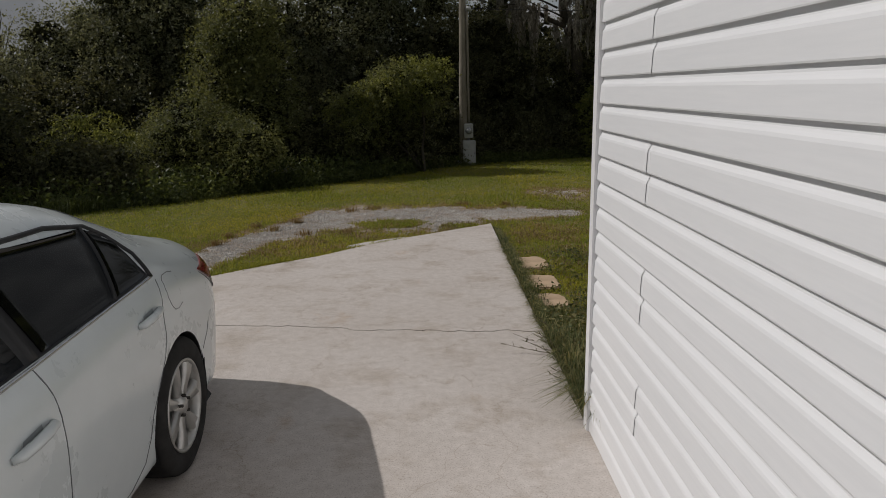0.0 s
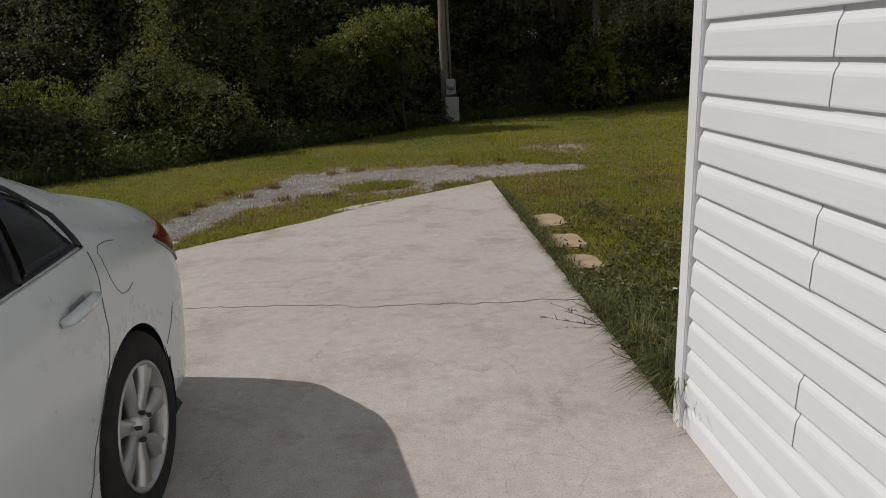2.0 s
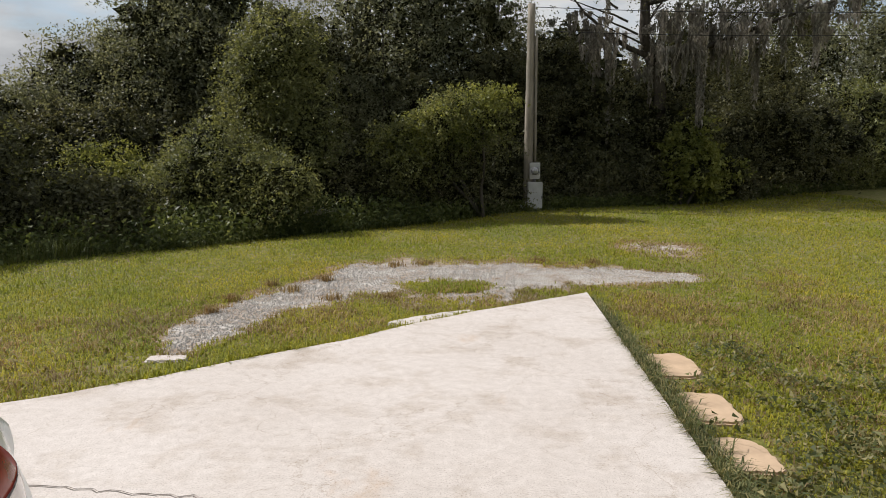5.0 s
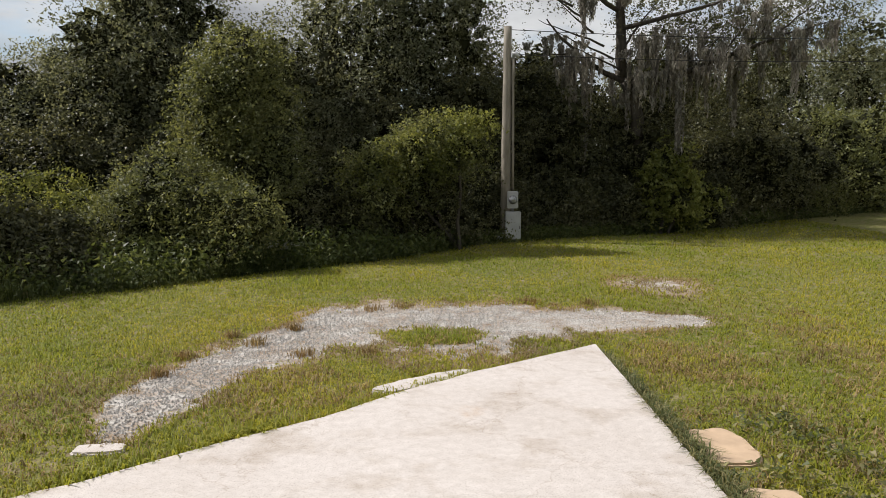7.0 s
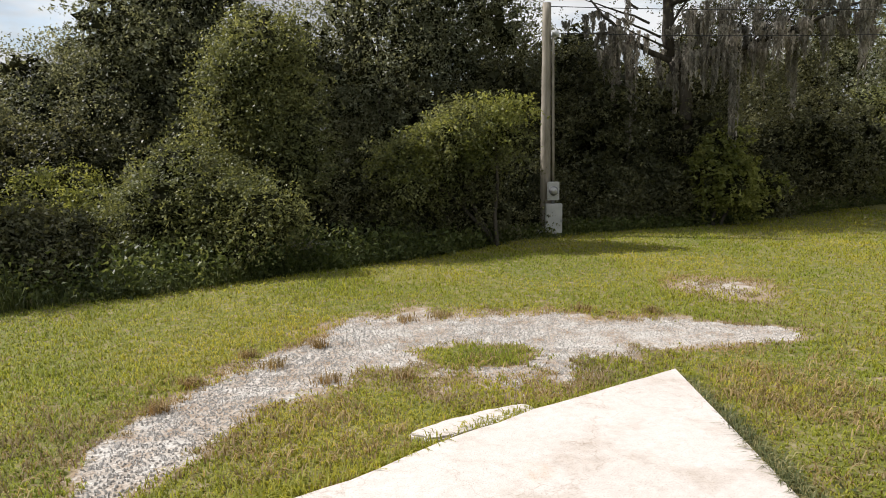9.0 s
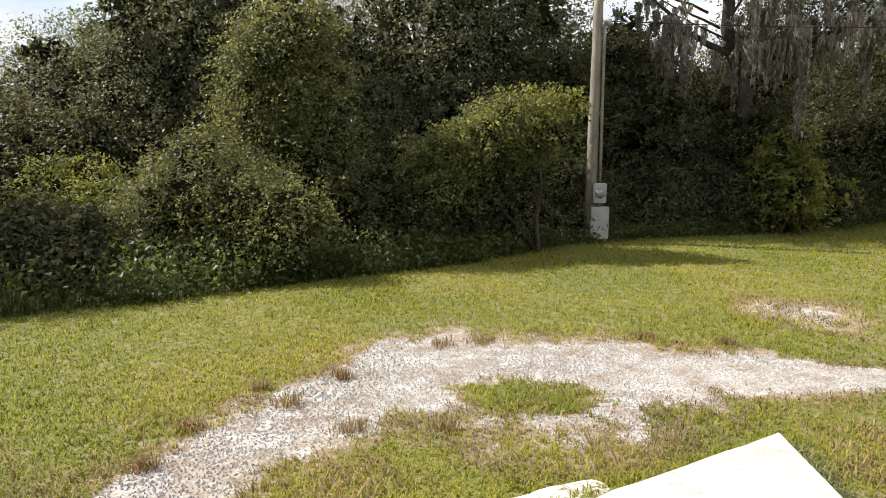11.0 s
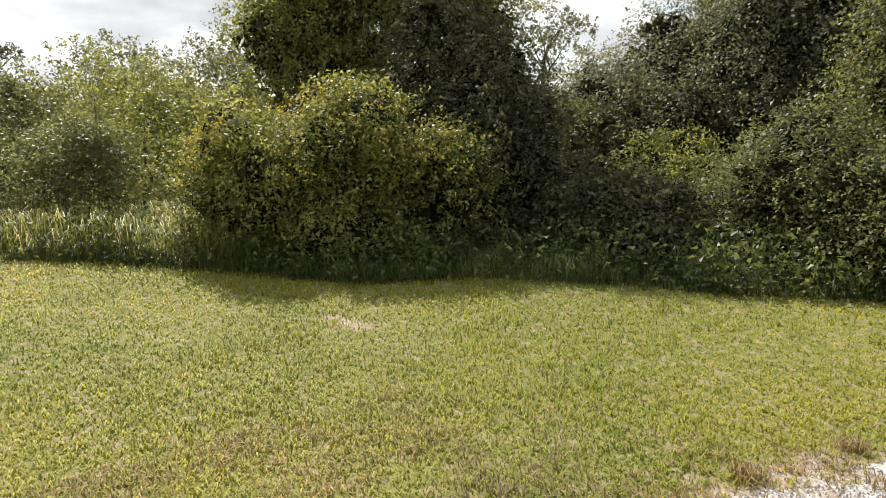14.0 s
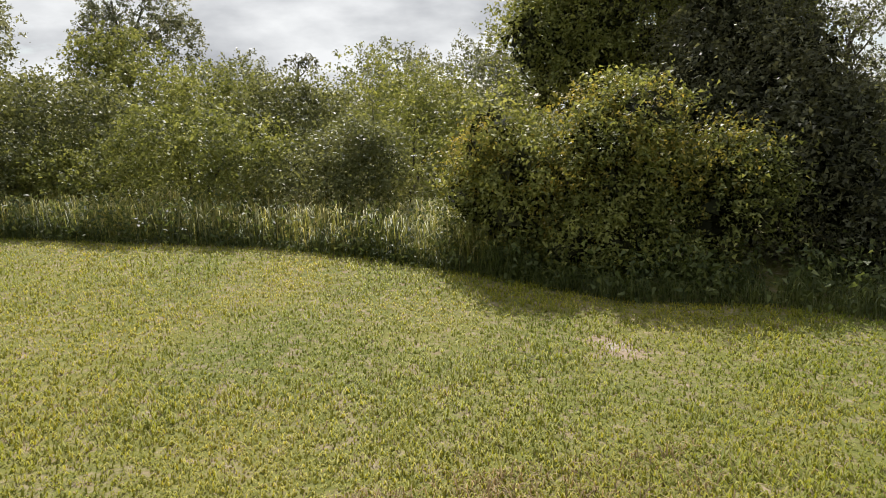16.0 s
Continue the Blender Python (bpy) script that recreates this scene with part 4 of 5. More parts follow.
shrub("broad green tree behind the shrubs with a rounded crown", [(-13.6, 9.9, 3.2, 1.9, 1.7, 2.3), (-12.9, 10.4, 4.6, 1.4, 1.3, 1.6), (-14.4, 9.0, 2.6, 1.4, 1.3, 1.7), (-12.8, 11.2, 3.0, 1.7, 1.6, 2.2), (-12.4, 11.4, 4.5, 1.2, 1.2, 1.4)], 48000, 0.10, LEAF_BRIGHT, 104, "tree", 0.6, "tree")
shrub("low bright vine over a gap in the trees", [(-8.6, 12.6, 0.65, 1.0, 0.9, 0.7), (-7.7, 12.2, 0.4, 0.8, 0.7, 0.5)], 7000, 0.085, LEAF_BRIGHT, 105, "vine", 0.35, "vine_cover")
shrub("mounded vine-covered bush at the lawn edge", [(-5.6, 11.3, 0.65, 1.25, 1.0, 1.2), (-4.75, 10.9, 0.35, 1.1, 0.8, 0.8), (-6.5, 11.7, 0.4, 0.9, 0.8, 0.8)], 17000, 0.075, LEAF_MID, 106)
shrub("tall tapering tree smothered in bright vine", [(-4.9, 12.6, 2.75, 0.85, 0.85, 0.75), (-5.2, 12.7, 2.1, 0.8, 0.8, 0.9), (-4.45, 12.2, 1.15, 0.75, 0.7, 1.2), (-4.75, 12.7, 3.4, 0.5, 0.5, 0.5)], 19000, 0.085, LEAF_MID, 107, "tree", 0.52, "tree")
shrub("arching bright-topped shrub near the pole", [(-1.05, 13.2, 1.75, 0.85, 0.7, 0.6), (-1.75, 13.1, 1.35, 0.9, 0.8, 0.75), (-2.5, 12.9, 0.85, 0.9, 0.8, 0.8)], 13000, 0.085, LEAF_MID, 108, lump=0.35)
shrub("bright vine crest arching over the shrub near the pole", [(-1.0, 12.95, 2.0, 0.75, 0.55, 0.38), (-1.7, 12.8, 1.7, 0.75, 0.5, 0.35), (-2.5, 12.6, 1.2, 0.7, 0.5, 0.35)], 3600, 0.085, LEAF_BRIGHT, 119, "vine", 0.3, "vine_cover", core=False)
shrub("dark understorey bush beneath the trees", [(-1.9, 13.4, 0.45, 1.5, 0.9, 0.9), (-3.2, 12.7, 0.35, 1.2, 0.8, 0.8), (-0.6, 14.3, 0.4, 0.9, 0.7, 0.9)], 12000, 0.08, LEAF_DARK, 109)
shrub("tall dark oak with small glossy leaves", [(-3.3, 16.5, 3.6, 2.3, 2.0, 2.0), (-1.6, 17.2, 4.6, 2.0, 1.8, 1.8), (-3.0, 17.0, 1.5, 2.6, 1.8, 1.8), (-2.4, 17, 6.2, 2.0, 1.8, 1.6)], 36000, 0.105, LEAF_GREY, 110, "tree", 0.6, "tree")
shrub("tall evergreen tree with dense dark foliage", [(-7.6, 15.4, 3.0, 1.9, 1.7, 1.9), (-7.0, 15.6, 4.6, 1.5, 1.4, 1.3), (-7.4, 15.2, 1.2, 2.2, 1.5, 1.5)], 28000, 0.10, LEAF_GREY, 111, "tree", 0.55, "tree")
shrub("spreading tree with greyish glossy leaves", [(-10.0, 15.6, 1.9, 2.0, 1.7, 1.6), (-9.4, 15.9, 2.9, 1.2, 1.1, 1.1), (-11.7, 15.0, 1.5, 1.6, 1.4, 1.5)], 22000, 0.10, LEAF_GREY, 112, "tree", 0.55, "tree")
shrub("dark thicket behind the meter pole", [(1.4, 16.4, 1.2, 1.9, 1.2, 1.6), (3.6, 17.0, 1.2, 1.8, 1.2, 1.6), (0.3, 17.6, 2.0, 1.6, 1.2, 1.8)], 20000, 0.10, LEAF_DARK, 113, lump=0.5)
shrub("broad-leaved bright shrub at the wood edge", [(4.0, 15.6, 0.9, 0.75, 0.6, 0.85), (4.6, 15.9, 0.5, 0.7, 0.6, 0.6)], 4200, 0.13, LEAF_BRIGHT, 114, lump=0.3)
shrub("dense mixed shrubs along the far lawn", [(6.4, 17.8, 1.3, 1.6, 1.2, 1.5), (8.3, 19.2, 1.2, 1.6, 1.3, 1.5), (7.2, 19.5, 2.6, 1.6, 1.3, 1.2)], 17000, 0.11, LEAF_DARK, 115, lump=0.5)
shrub("bright roadside shrubs far along the lawn", [(10.6, 21.0, 1.2, 1.8, 1.4, 1.5), (13.0, 22.5, 1.4, 2.0, 1.5, 1.7), (15.5, 24.5, 1.6, 2.2, 1.5, 1.9)], 14000, 0.13, LEAF_MID, 116, lump=0.55)
shrub("tall hazy trees beyond the far lawn", [(11.5, 26.5, 3.4, 2.6, 2.0, 2.6), (15.5, 29, 4.2, 3.0, 2.2, 3.0), (20, 31, 4.0, 3.2, 2.4, 3.0), (8.0, 25, 2.2, 2.0, 1.6, 2.2)], 22000, 0.17, LEAF_GREY, 117, "tree", 0.8, "tree")


for n, (x, y, z, r, h, m) in enumerate([(-6.6, 14.2, .7, 1.5, 1.3, LEAF_DARK), (-9.6, 13.9, .8, 1.5, 1.3, LEAF_DARK), (-11.8, 13.2, .5, 1.5, 1.1, LEAF_MID), (-13.2, 15.5, .8, 2.0, 1.4, LEAF_GREY), (-5.2, 18.8, 2.0, 2.2, 2.8, LEAF_DARK), (-9.0, 19.0, 1.8, 2.4, 2.4, LEAF_DARK), (-13.5, 19.5, 1.0, 2.4, 1.6, LEAF_GREY), (0.8, 20.5, 2.2, 2.6, 2.8, LEAF_DARK), (5.5, 21.5, 2.2, 2.6, 2.6, LEAF_DARK), (-7.6, 9.9, .1, .9, .55, LEAF_DARK), (-6.2, 13.0, .5, 1.0, 1.0, LEAF_DARK), (1.3, 15.9, .25, 1.1, .8, LEAF_DARK), (2.9, 16.2, .25, 1.0, .8, LEAF_DARK), (5.6, 17.4, .3, 1.1, .9, LEAF_DARK), (0.0, 15.4, .3, .8, .8, LEAF_DARK), (-1.3, 16.3, 2.0, 1.7, 1.7, LEAF_DARK), (0.6, 17.2, 2.4, 1.3, 1.3, LEAF_DARK), (9.6, 20.6, .4, 1.4, 1.0, LEAF_MID), (12.0, 22.4, .4, 1.6, 1.0, LEAF_MID)]):
    shrub("dark dense undergrowth inside the woods", [(x, y, z, r, r * .8, h), (x + .5 * r, y + .3, z + .4 * h, r * .6, r * .6, h * .6)], 8000, 0.105, m, 150 + n, lump=0.5)


def moss_tree():
    """The oak with hanging moss."""
    bx, by = 4.05, 16.45
    t = thing("oak_tree", "old oak hung with grey spanish moss behind the shrubs", "tree", (bx, by, gz(bx, by)))
    trunk(t, [((4.1, 16.45, -0.2), (3.24, 16.5, 3.5), 0.20, 0.14, 1), ((3.24, 16.5, 3.5), (2.95, 16.4, 6.6), 0.14, 0.07, 2),
              ((3.2, 16.5, 3.4), (2.1, 16.4, 4.0), 0.075, 0.045, 3), ((2.1, 16.4, 4.0), (1.25, 16.2, 4.75), 0.045, 0.015, 4), ((2.1, 16.4, 4.0), (1.2, 16.1, 3.95), 0.03, 0.01, 9),
              ((3.3, 16.5, 3.1), (4.3, 16.2, 3.45), 0.09, 0.07, 5), ((4.3, 16.2, 3.45), (6.3, 15.3, 4.25), 0.07, 0.03, 6), ((6.3, 15.3, 4.25), (7.6, 15.4, 4.6), 0.03, 0.01, 7),
              ((3.1, 16.45, 4.6), (5.4, 15.1, 5.1), 0.06, 0.02, 8)] + [((3.2 - 0.25 * j, 16.45, 3.6 + 0.3 * j), (1.7 - 0.35 * (j % 3), 15.9 + 0.2 * j, 4.1 + 0.35 * j), 0.03, 0.006, 20 + j) for j in range(6)] + [((4.2 + 0.5 * j, 16.1 - 0.2 * j, 3.5 + 0.2 * j), (4.6 + 0.6 * j, 15.9 - 0.2 * j, 4.4 + 0.15 * j), 0.025, 0.006, 30 + j) for j in range(5)] + [((3.2, 16.45, 4.2), (4.0, 16.2, 5.2), 0.03, 0.008, 40), ((3.0, 16.4, 5.0), (1.2, 16.0, 6.0), 0.06, 0.02, 10)])
    crown(t, "crown", [(3.4, 16.8, 6.2, 2.2, 1.5, 0.9), (6.2, 16.4, 5.7, 1.6, 1.2, 0.6), (1.4, 16.6, 6.2, 1.3, 1.2, 0.7), (4.9, 16.9, 4.3, 1.0, .8, .7), (5.9, 16.3, 4.5, 1.2, .7, .6), (4.9, 17.4, 2.6, 1.2, 0.9, 1.0), (8.2, 17.4, 4.6, 1.2, 1.0, 1.0), (6.0, 16.9, 4.0, 1.2, 0.9, 1.0), (4.1, 17.0, 5.0, 0.9, 0.8, 0.8), (7.3, 16.6, 4.9, 1.1, 0.9, 0.7)], 20000, 0.095, LEAF_DARK, 118, 0.5, core=False)
    rng = np.random.default_rng(7)
    strands = []
    anchors = [(1.95, 16.2, 3.95, 0.22, 1.75, 90), (1.4, 16.1, 4.2, 0.35, 0.8, 40), (3.25, 16.3, 3.5, 0.16, 1.3, 50), (3.75, 15.9, 4.0, 0.3, 1.9, 90), (4.3, 15.8, 4.15, 0.3, 2.2, 110), (5.3, 15.6, 4.1, 0.3, 1.3, 60), (6.0, 15.4, 4.25, 0.35, 1.6, 80), (6.7, 15.4, 4.35, 0.3, 1.6, 60), (5.4, 15.05, 5.0, 0.3, 0.7, 40), (2.4, 16.2, 5.6, 0.5, 1.0, 40)]
    for ax, ay, az, spread, ln, n in anchors:
        for _ in range(max(7, n // 5)):
            hx, hy = ax + rng.normal() * spread * 1.25, ay + rng.normal() * 0.3
            hz, hl, hw = az + rng.uniform(-0.55, 0.35), ln * 0.36 * rng.exponential(1.0) + 0.12, rng.uniform(0.025, 0.09)
            for _ in range(24):
                dx, dy = rng.normal() * hw, rng.normal() * hw
                length = hl * rng.uniform(0.35, 1.0) * math.exp(-abs(dx) / hw * 0.5)
                m = max(3, int(length / 0.035))
                tt = np.sort(rng.uniform(0, 1, m))
                px = hx + dx * (1 - 0.5 * tt) + np.cumsum(rng.normal(size=m)) * 0.004
                strands.append(np.stack([px, hy + dy + rng.normal(size=m) * 0.02, hz - tt * length], 1))
    p = np.concatenate(strands)
    q = leaves(p, np.zeros_like(p), 0.12, rng, droop=2.5, slim=0.24)
    ob = new("hanging_moss", fast_mesh("hanging_moss", q - np.array(t.location), 3, [MOSS]))
    ob.parent = t
    ob["label"] = "grey hanging moss"


moss_tree()


def thicket():
    """The open scrub that backs the lawn under the bright sky."""
    rows = [(-13.6, 4.4, 0.5, 1.3, 1.2, 0.9, LEAF_MID, .09), (-15.4, 6.3, 0.9, 1.8, 1.6, 1.3, LEAF_BRIGHT, .10), (-15.0, 2.2, 0.5, 1.5, 1.4, 1.0, LEAF_BRIGHT, .10), (-17.5, 4.2, 0.9, 1.9, 1.8, 1.4, LEAF_MID, .11), (-17.4, 0.3, 0.9, 2.0, 1.9, 1.4, LEAF_MID, .11),
            (-19.5, 2.2, 1.2, 2.0, 2.0, 1.6, LEAF_BRIGHT, .12), (-16.5, -2.6, 0.8, 1.8, 1.7, 1.4, LEAF_BRIGHT, .11), (-19.5, -2.0, 1.5, 2.0, 2.0, 1.7, LEAF_MID, .12), (-20, 6.5, 1.2, 2.2, 2.2, 1.6, LEAF_BRIGHT, .12), (-19, 9.5, 1.4, 2.2, 2.0, 1.8, LEAF_GREY, .12),
            (-22.5, 0.6, 1.7, 2.0, 2.0, 1.8, LEAF_BRIGHT, .13), (-24, 4.0, 1.4, 2.4, 2.4, 1.7, LEAF_GREY, .14), (-22, -5.0, 1.6, 2.4, 2.4, 2.2, LEAF_MID, .13), (-25, 9.0, 1.5, 2.6, 2.4, 1.9, LEAF_GREY, .14), (-18, 12.5, 2.2, 2.2, 2.2, 2.2, LEAF_GREY, .13), (-18.5, -5.8, 1.6, 2.2, 2.0, 2.2, LEAF_BRIGHT, .12),
            (-16.2, 0.6, 0.45, 1.4, 1.4, 0.8, LEAF_BRIGHT, .09), (-18.6, 3.0, 0.5, 1.5, 1.5, 0.9, LEAF_BRIGHT, .10), (-16.0, -1.2, 0.45, 1.4, 1.4, 0.8, LEAF_MID, .09), (-17.2, -4.2, 0.5, 1.5, 1.5, 0.9, LEAF_BRIGHT, .10), (-21.0, 1.0, 0.5, 1.6, 1.8, 0.9, LEAF_MID, .11)]
    for n, (x, y, z, rx, ry, rz, mat, size) in enumerate(rows):
        rng = random.Random(n)
        ells = [(x, y, z, rx, ry, rz), (x + rng.uniform(-1, 1) * rx * .7, y + rng.uniform(-1, 1) * ry * .7, z + rz * .35, rx * .6, ry * .6, rz * .7)]
        shrub("tangled green scrub bush in the open thicket", ells, 8500 if x > -17 else 6500, size, mat, 200 + n, lump=0.42, core=False)
    # the airy tree and a dark round bush
    t = thing("tree", "slender airy tree standing above the scrub", "tree", (-24.5, 0.6, -0.2))
    trunk(t, [((-24.5, 0.6, -0.2), (-24.4, 0.5, 4.9), 0.11, 0.03, 31)] + [((-24.5, 0.6, 2.2 + 0.4 * k), (-24.5 + rng_x, 0.6 + rng_y, 3.4 + 0.35 * k), 0.04, 0.01, 40 + k) for k, (rng_x, rng_y) in enumerate([(.8, 1.1), (-.7, -1.2), (.6, -1.0), (-.5, 1.1), (.3, .6)])])
    crown(t, "crown", [(-24.5, 0.8, 4.5, 1.0, 1.2, .9), (-24.5, 1.7, 3.7, .8, .8, .7), (-24.4, 0.0, 3.8, .8, .8, .7)], 5200, 0.13, LEAF_GREY, 300, 0.35, core=False)
    t = thing("tree", "tall leafy tree at the end of the scrub", "tree", (-21.0, -3.0, -0.2))
    trunk(t, [((-21.0, -3.0, -0.2), (-21.0, -3.0, 4.4), 0.14, 0.04, 32)])
    crown(t, "crown", [(-21.0, -2.9, 3.5, 1.3, 1.2, 1.6), (-21.4, -4.2, 4.2, 1.6, 1.5, 1.6)], 10000, 0.13, LEAF_GREY, 301, 0.45, core=False)


thicket()


def far_trees():
    """Distant pines and the far line of woods."""
    t = thing("pine_tree", "distant pine with a flat dark crown", "tree", (-61, 9.7, -0.2))
    trunk(t, [((-61, 9.7, -0.2), (-61, 9.6, 5.6), 0.14, 0.07, 50), ((-61, 9.6, 4.6), (-60.6, 8.5, 5.5), .05, .02, 51), ((-61, 9.6, 4.7), (-61, 10.7, 5.6), .05, .02, 52)])
    crown(t, "crown", [(-61, 9.0, 5.6, .7, .9, .45), (-61, 10.4, 5.7, .7, .8, .4), (-61, 9.7, 6.0, .6, .9, .35)], 900, 0.2, LEAF_DARK, 310, 0.32, core=False)
    rng = random.Random(11)
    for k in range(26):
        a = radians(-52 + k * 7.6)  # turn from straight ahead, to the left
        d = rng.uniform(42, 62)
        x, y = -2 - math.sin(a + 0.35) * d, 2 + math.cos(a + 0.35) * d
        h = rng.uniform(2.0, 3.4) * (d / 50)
        shrub("far tree in the distant woods, haze put into its leaf colour", [(x, y, h * .45, 3.2, 3.2, h * .62), (x + rng.uniform(-2, 2), y + rng.uniform(-2, 2), h * .8, 1.8, 1.8, h * .45)], 2600, 0.34, LEAF_FAR_HAZE, 400 + k, "tree", 0.8, "tree", stems=False, core=False)


far_trees()


def dead_twigs(at, height, seed, label):
    t = thing("dead_tree", label, "tree", (at[0], at[1], gz(*at)))
    rng = random.Random(seed)
    x, y = at
    limbs = [((x, y, -0.2), (x + .1, y, height * .72), 0.10, 0.05, seed)]
    for k in range(9):
        z = height * rng.uniform(0.45, 0.75)
        limbs.append(((x + .08, y, z), (x + rng.uniform(-1, 1) * .9, y + rng.uniform(-1, 1) * .6, z + height * rng.uniform(.12, .3)), 0.03, 0.006, seed + k))
    trunk(t, limbs)
    return t


dead_twigs((-17.0, 24.2), 5.6, 61, "bare dead tree rising behind the woods")
t = dead_twigs((-17.4, 19.3), 5.2, 71, "half-bare oak with mossy boughs behind the woods")
crown(t, "crown", [(-17.6, 19.0, 4.4, 1.3, 1.1, .6), (-16.6, 19.4, 4.0, .9, .8, .5), (-18.4, 19.6, 3.6, 1.2, .8, .6)], 2600, 0.12, LEAF_GREY, 320, 0.3, core=False)

# ---- weeds, fringe, lawn ----
FRINGE = [(-17, -6), (-15.2, -2.4), (-14.1, -.4), (-13.1, 1.2), (-12, 3.1), (-10.6, 4.7), (-9.3, 5.7), (-8.2, 6.5), (-7.6, 7.7), (-6.5, 8.6), (-5.3, 9.3), (-3.8, 10.3), (-1.9, 11.7), (-.4, 13.6), (2.1, 14.9), (4.1, 15.6), (8.4, 18.7), (14, 22.4)]


def along_fringe(n, depth, rng):
    f = np.array(FRINGE)
    seg = np.linalg.norm(np.diff(f, axis=0), axis=1)
    i = rng.choice(len(seg), n, p=seg / seg.sum())
    t = rng.uniform(0, 1, n)[:, None]
    p = f[i] + t * (f[i + 1] - f[i])
    d = (f[i + 1] - f[i]) / seg[i][:, None]
    return p + np.stack([-d[:, 1], d[:, 0]], 1) * (rng.uniform(0, 1, n) ** 1.3 * depth)[:, None]


def blades(x, y, height, width, lean, rng, bend=0.5):
    """Grass blades, each a tapered three-cornered strip bent over at the top: two quads ending in a narrow tip."""
    n = len(x)
    a = rng.uniform(0, 2 * math.pi, n)
    d = np.stack([np.cos(a), np.sin(a), np.zeros(n)], 1)
    sd = np.stack([-np.sin(a), np.cos(a), np.zeros(n)], 1)
    base = np.stack([x, y, ground_z(x, y) - 0.01], 1)
    ln = (lean * rng.uniform(0.2, 1.0, n) * height)[:, None]
    up = np.array([0, 0, 1.0])
    mid = base + d * ln * 0.4 + up * (height * (0.62 + 0.25 * bend))[:, None]
    tip = base + d * ln + up * (height * (1.05 - 0.75 * bend))[:, None]
    w = (width * rng.uniform(0.6, 1.2, n))[:, None] * 0.5
    return np.stack([base - sd * w, base + sd * w, mid + sd * w * 0.8, tip, mid - sd * w * 0.8], 1).reshape(-1, 3)


def stuff(name, verts, per, mat, label, category):
    ob = new(name, blade_mesh(name, verts, [mat]) if per == 5 else fast_mesh(name, verts, per, [mat]))
    return tagged(ob, label, category, kind="stuff")


def build_weeds():
    rng = np.random.default_rng(21)
    p = along_fringe(60000, 1.5, rng)
    wave = 0.65 + 0.55 * ripple(p[:, 0] * 0.7, p[:, 1] * 0.7)
    h = rng.uniform(0.08, 0.55, len(p)) * np.clip(wave, 0.2, 1.3) * (0.55 + 0.25 * smoothstep(0, -4, p[:, 0]) + 0.15 * smoothstep(-7, -11, p[:, 0]))
    stuff("tall_grass", blades(p[:, 0], p[:, 1], h, 0.009, 0.9, rng, 0.6), 5, WEED, "tall uncut grass along the edge of the woods", "grass")
    p = along_fringe(9000, 1.7, rng)
    p = p[(p[:, 0] > -6.0) | (rng.uniform(size=len(p)) < 0.35)]
    pts, outs = [], []
    for x, y in p:
        k = rng.integers(9, 22)
        h = rng.uniform(0.12, 0.7) * (0.45 + 0.55 * float(smoothstep(0, -4, x)))
        q = np.stack([x + rng.normal(size=k) * 0.1, y + rng.normal(size=k) * 0.1, gz(x, y) + rng.uniform(0.05, 1, k) * h], 1)
        pts.append(q)
        outs.append(unit(rng.normal(size=(k, 3)) + np.array([0, 0, 0.6])))
    stuff("weeds", leaves(np.concatenate(pts), np.concatenate(outs), 0.07, rng, 0.3, 0.45), 3, WEED, "leafy broad weeds at the foot of the woods", "weeds")
    # open meadow behind the lawn
    x, y = rng.uniform(-18.5, -9.8, 60000), rng.uniform(-7, 7.5, 60000)
    edge = np.interp(y, np.array(FRINGE)[:10, 1], np.array(FRINGE)[:10, 0])
    k = (x < edge - 0.1) & (x > edge - 3.2)
    stuff("meadow_grass", blades(x[k], y[k], rng.uniform(0.2, 0.8, k.sum()), 0.010, 0.7, rng, 0.6), 5, leaf_material("meadow_blade", (0.16, 0.19, 0.05), (0.30, 0.31, 0.09), (0.48, 0.44, 0.20)), "tall pale meadow grass in front of the scrub", "grass")


build_weeds()


def on_drive(x, y):
    e = np.array(EDGE[::-1])
    return (x < 0.04) & (x > -5.62) & (y < np.interp(x, e[:, 0], e[:, 1]) + 0.0)


STONES = [(0.28, 3.65, .2, .3), (0.27, 2.92, .19, .28), (0.25, 2.33, .18, .24), (2.2, 4.17, .2, .15), (2.2, 3.79, .2, .17), (2.15, 3.32, .2, .2), (1.03, 1.84, .22, .2), (-3.24, 3.7, .16, .08)]


def lawn_mask(x, y, rng):
    f = np.array(FRINGE)
    behind = y > np.interp(x, f[:, 0], f[:, 1]) + 0.15
    house = (x > -0.05) & (y < 0.03)
    g = gravel_amount(x, y)
    ok = ~on_drive(x, y) & ~behind & ~house & (rng.uniform(size=len(x)) > np.clip((g - 0.02) * 1.7 + 0.55 * ripple(x * 2.1, y * 2.1) * (g > 0.04), 0, 1))
    for sx, sy, a, b in STONES:
        ok &= (np.abs(x - sx) > a * 0.85) | (np.abs(y - sy) > b * 0.85)
    strip = np.hypot((x + 1.4) * 0.83 + (y - 4.86) * 0.56, 0) / 0.42
    off = np.abs(-(x + 1.4) * 0.56 + (y - 4.86) * 0.83) / 0.085
    return ok & ((strip > 1) | (off > 1))


def nearness(x, y):
    """How far a place lies from the stretch that is walked."""
    ax, ay, bx, by = -1.2, 0.5, -2.6, 2.7
    t = np.clip(((x - ax) * (bx - ax) + (y - ay) * (by - ay)) / ((bx - ax) ** 2 + (by - ay) ** 2), 0, 1)
    return np.hypot(x - ax - t * (bx - ax), y - ay - t * (by - ay))


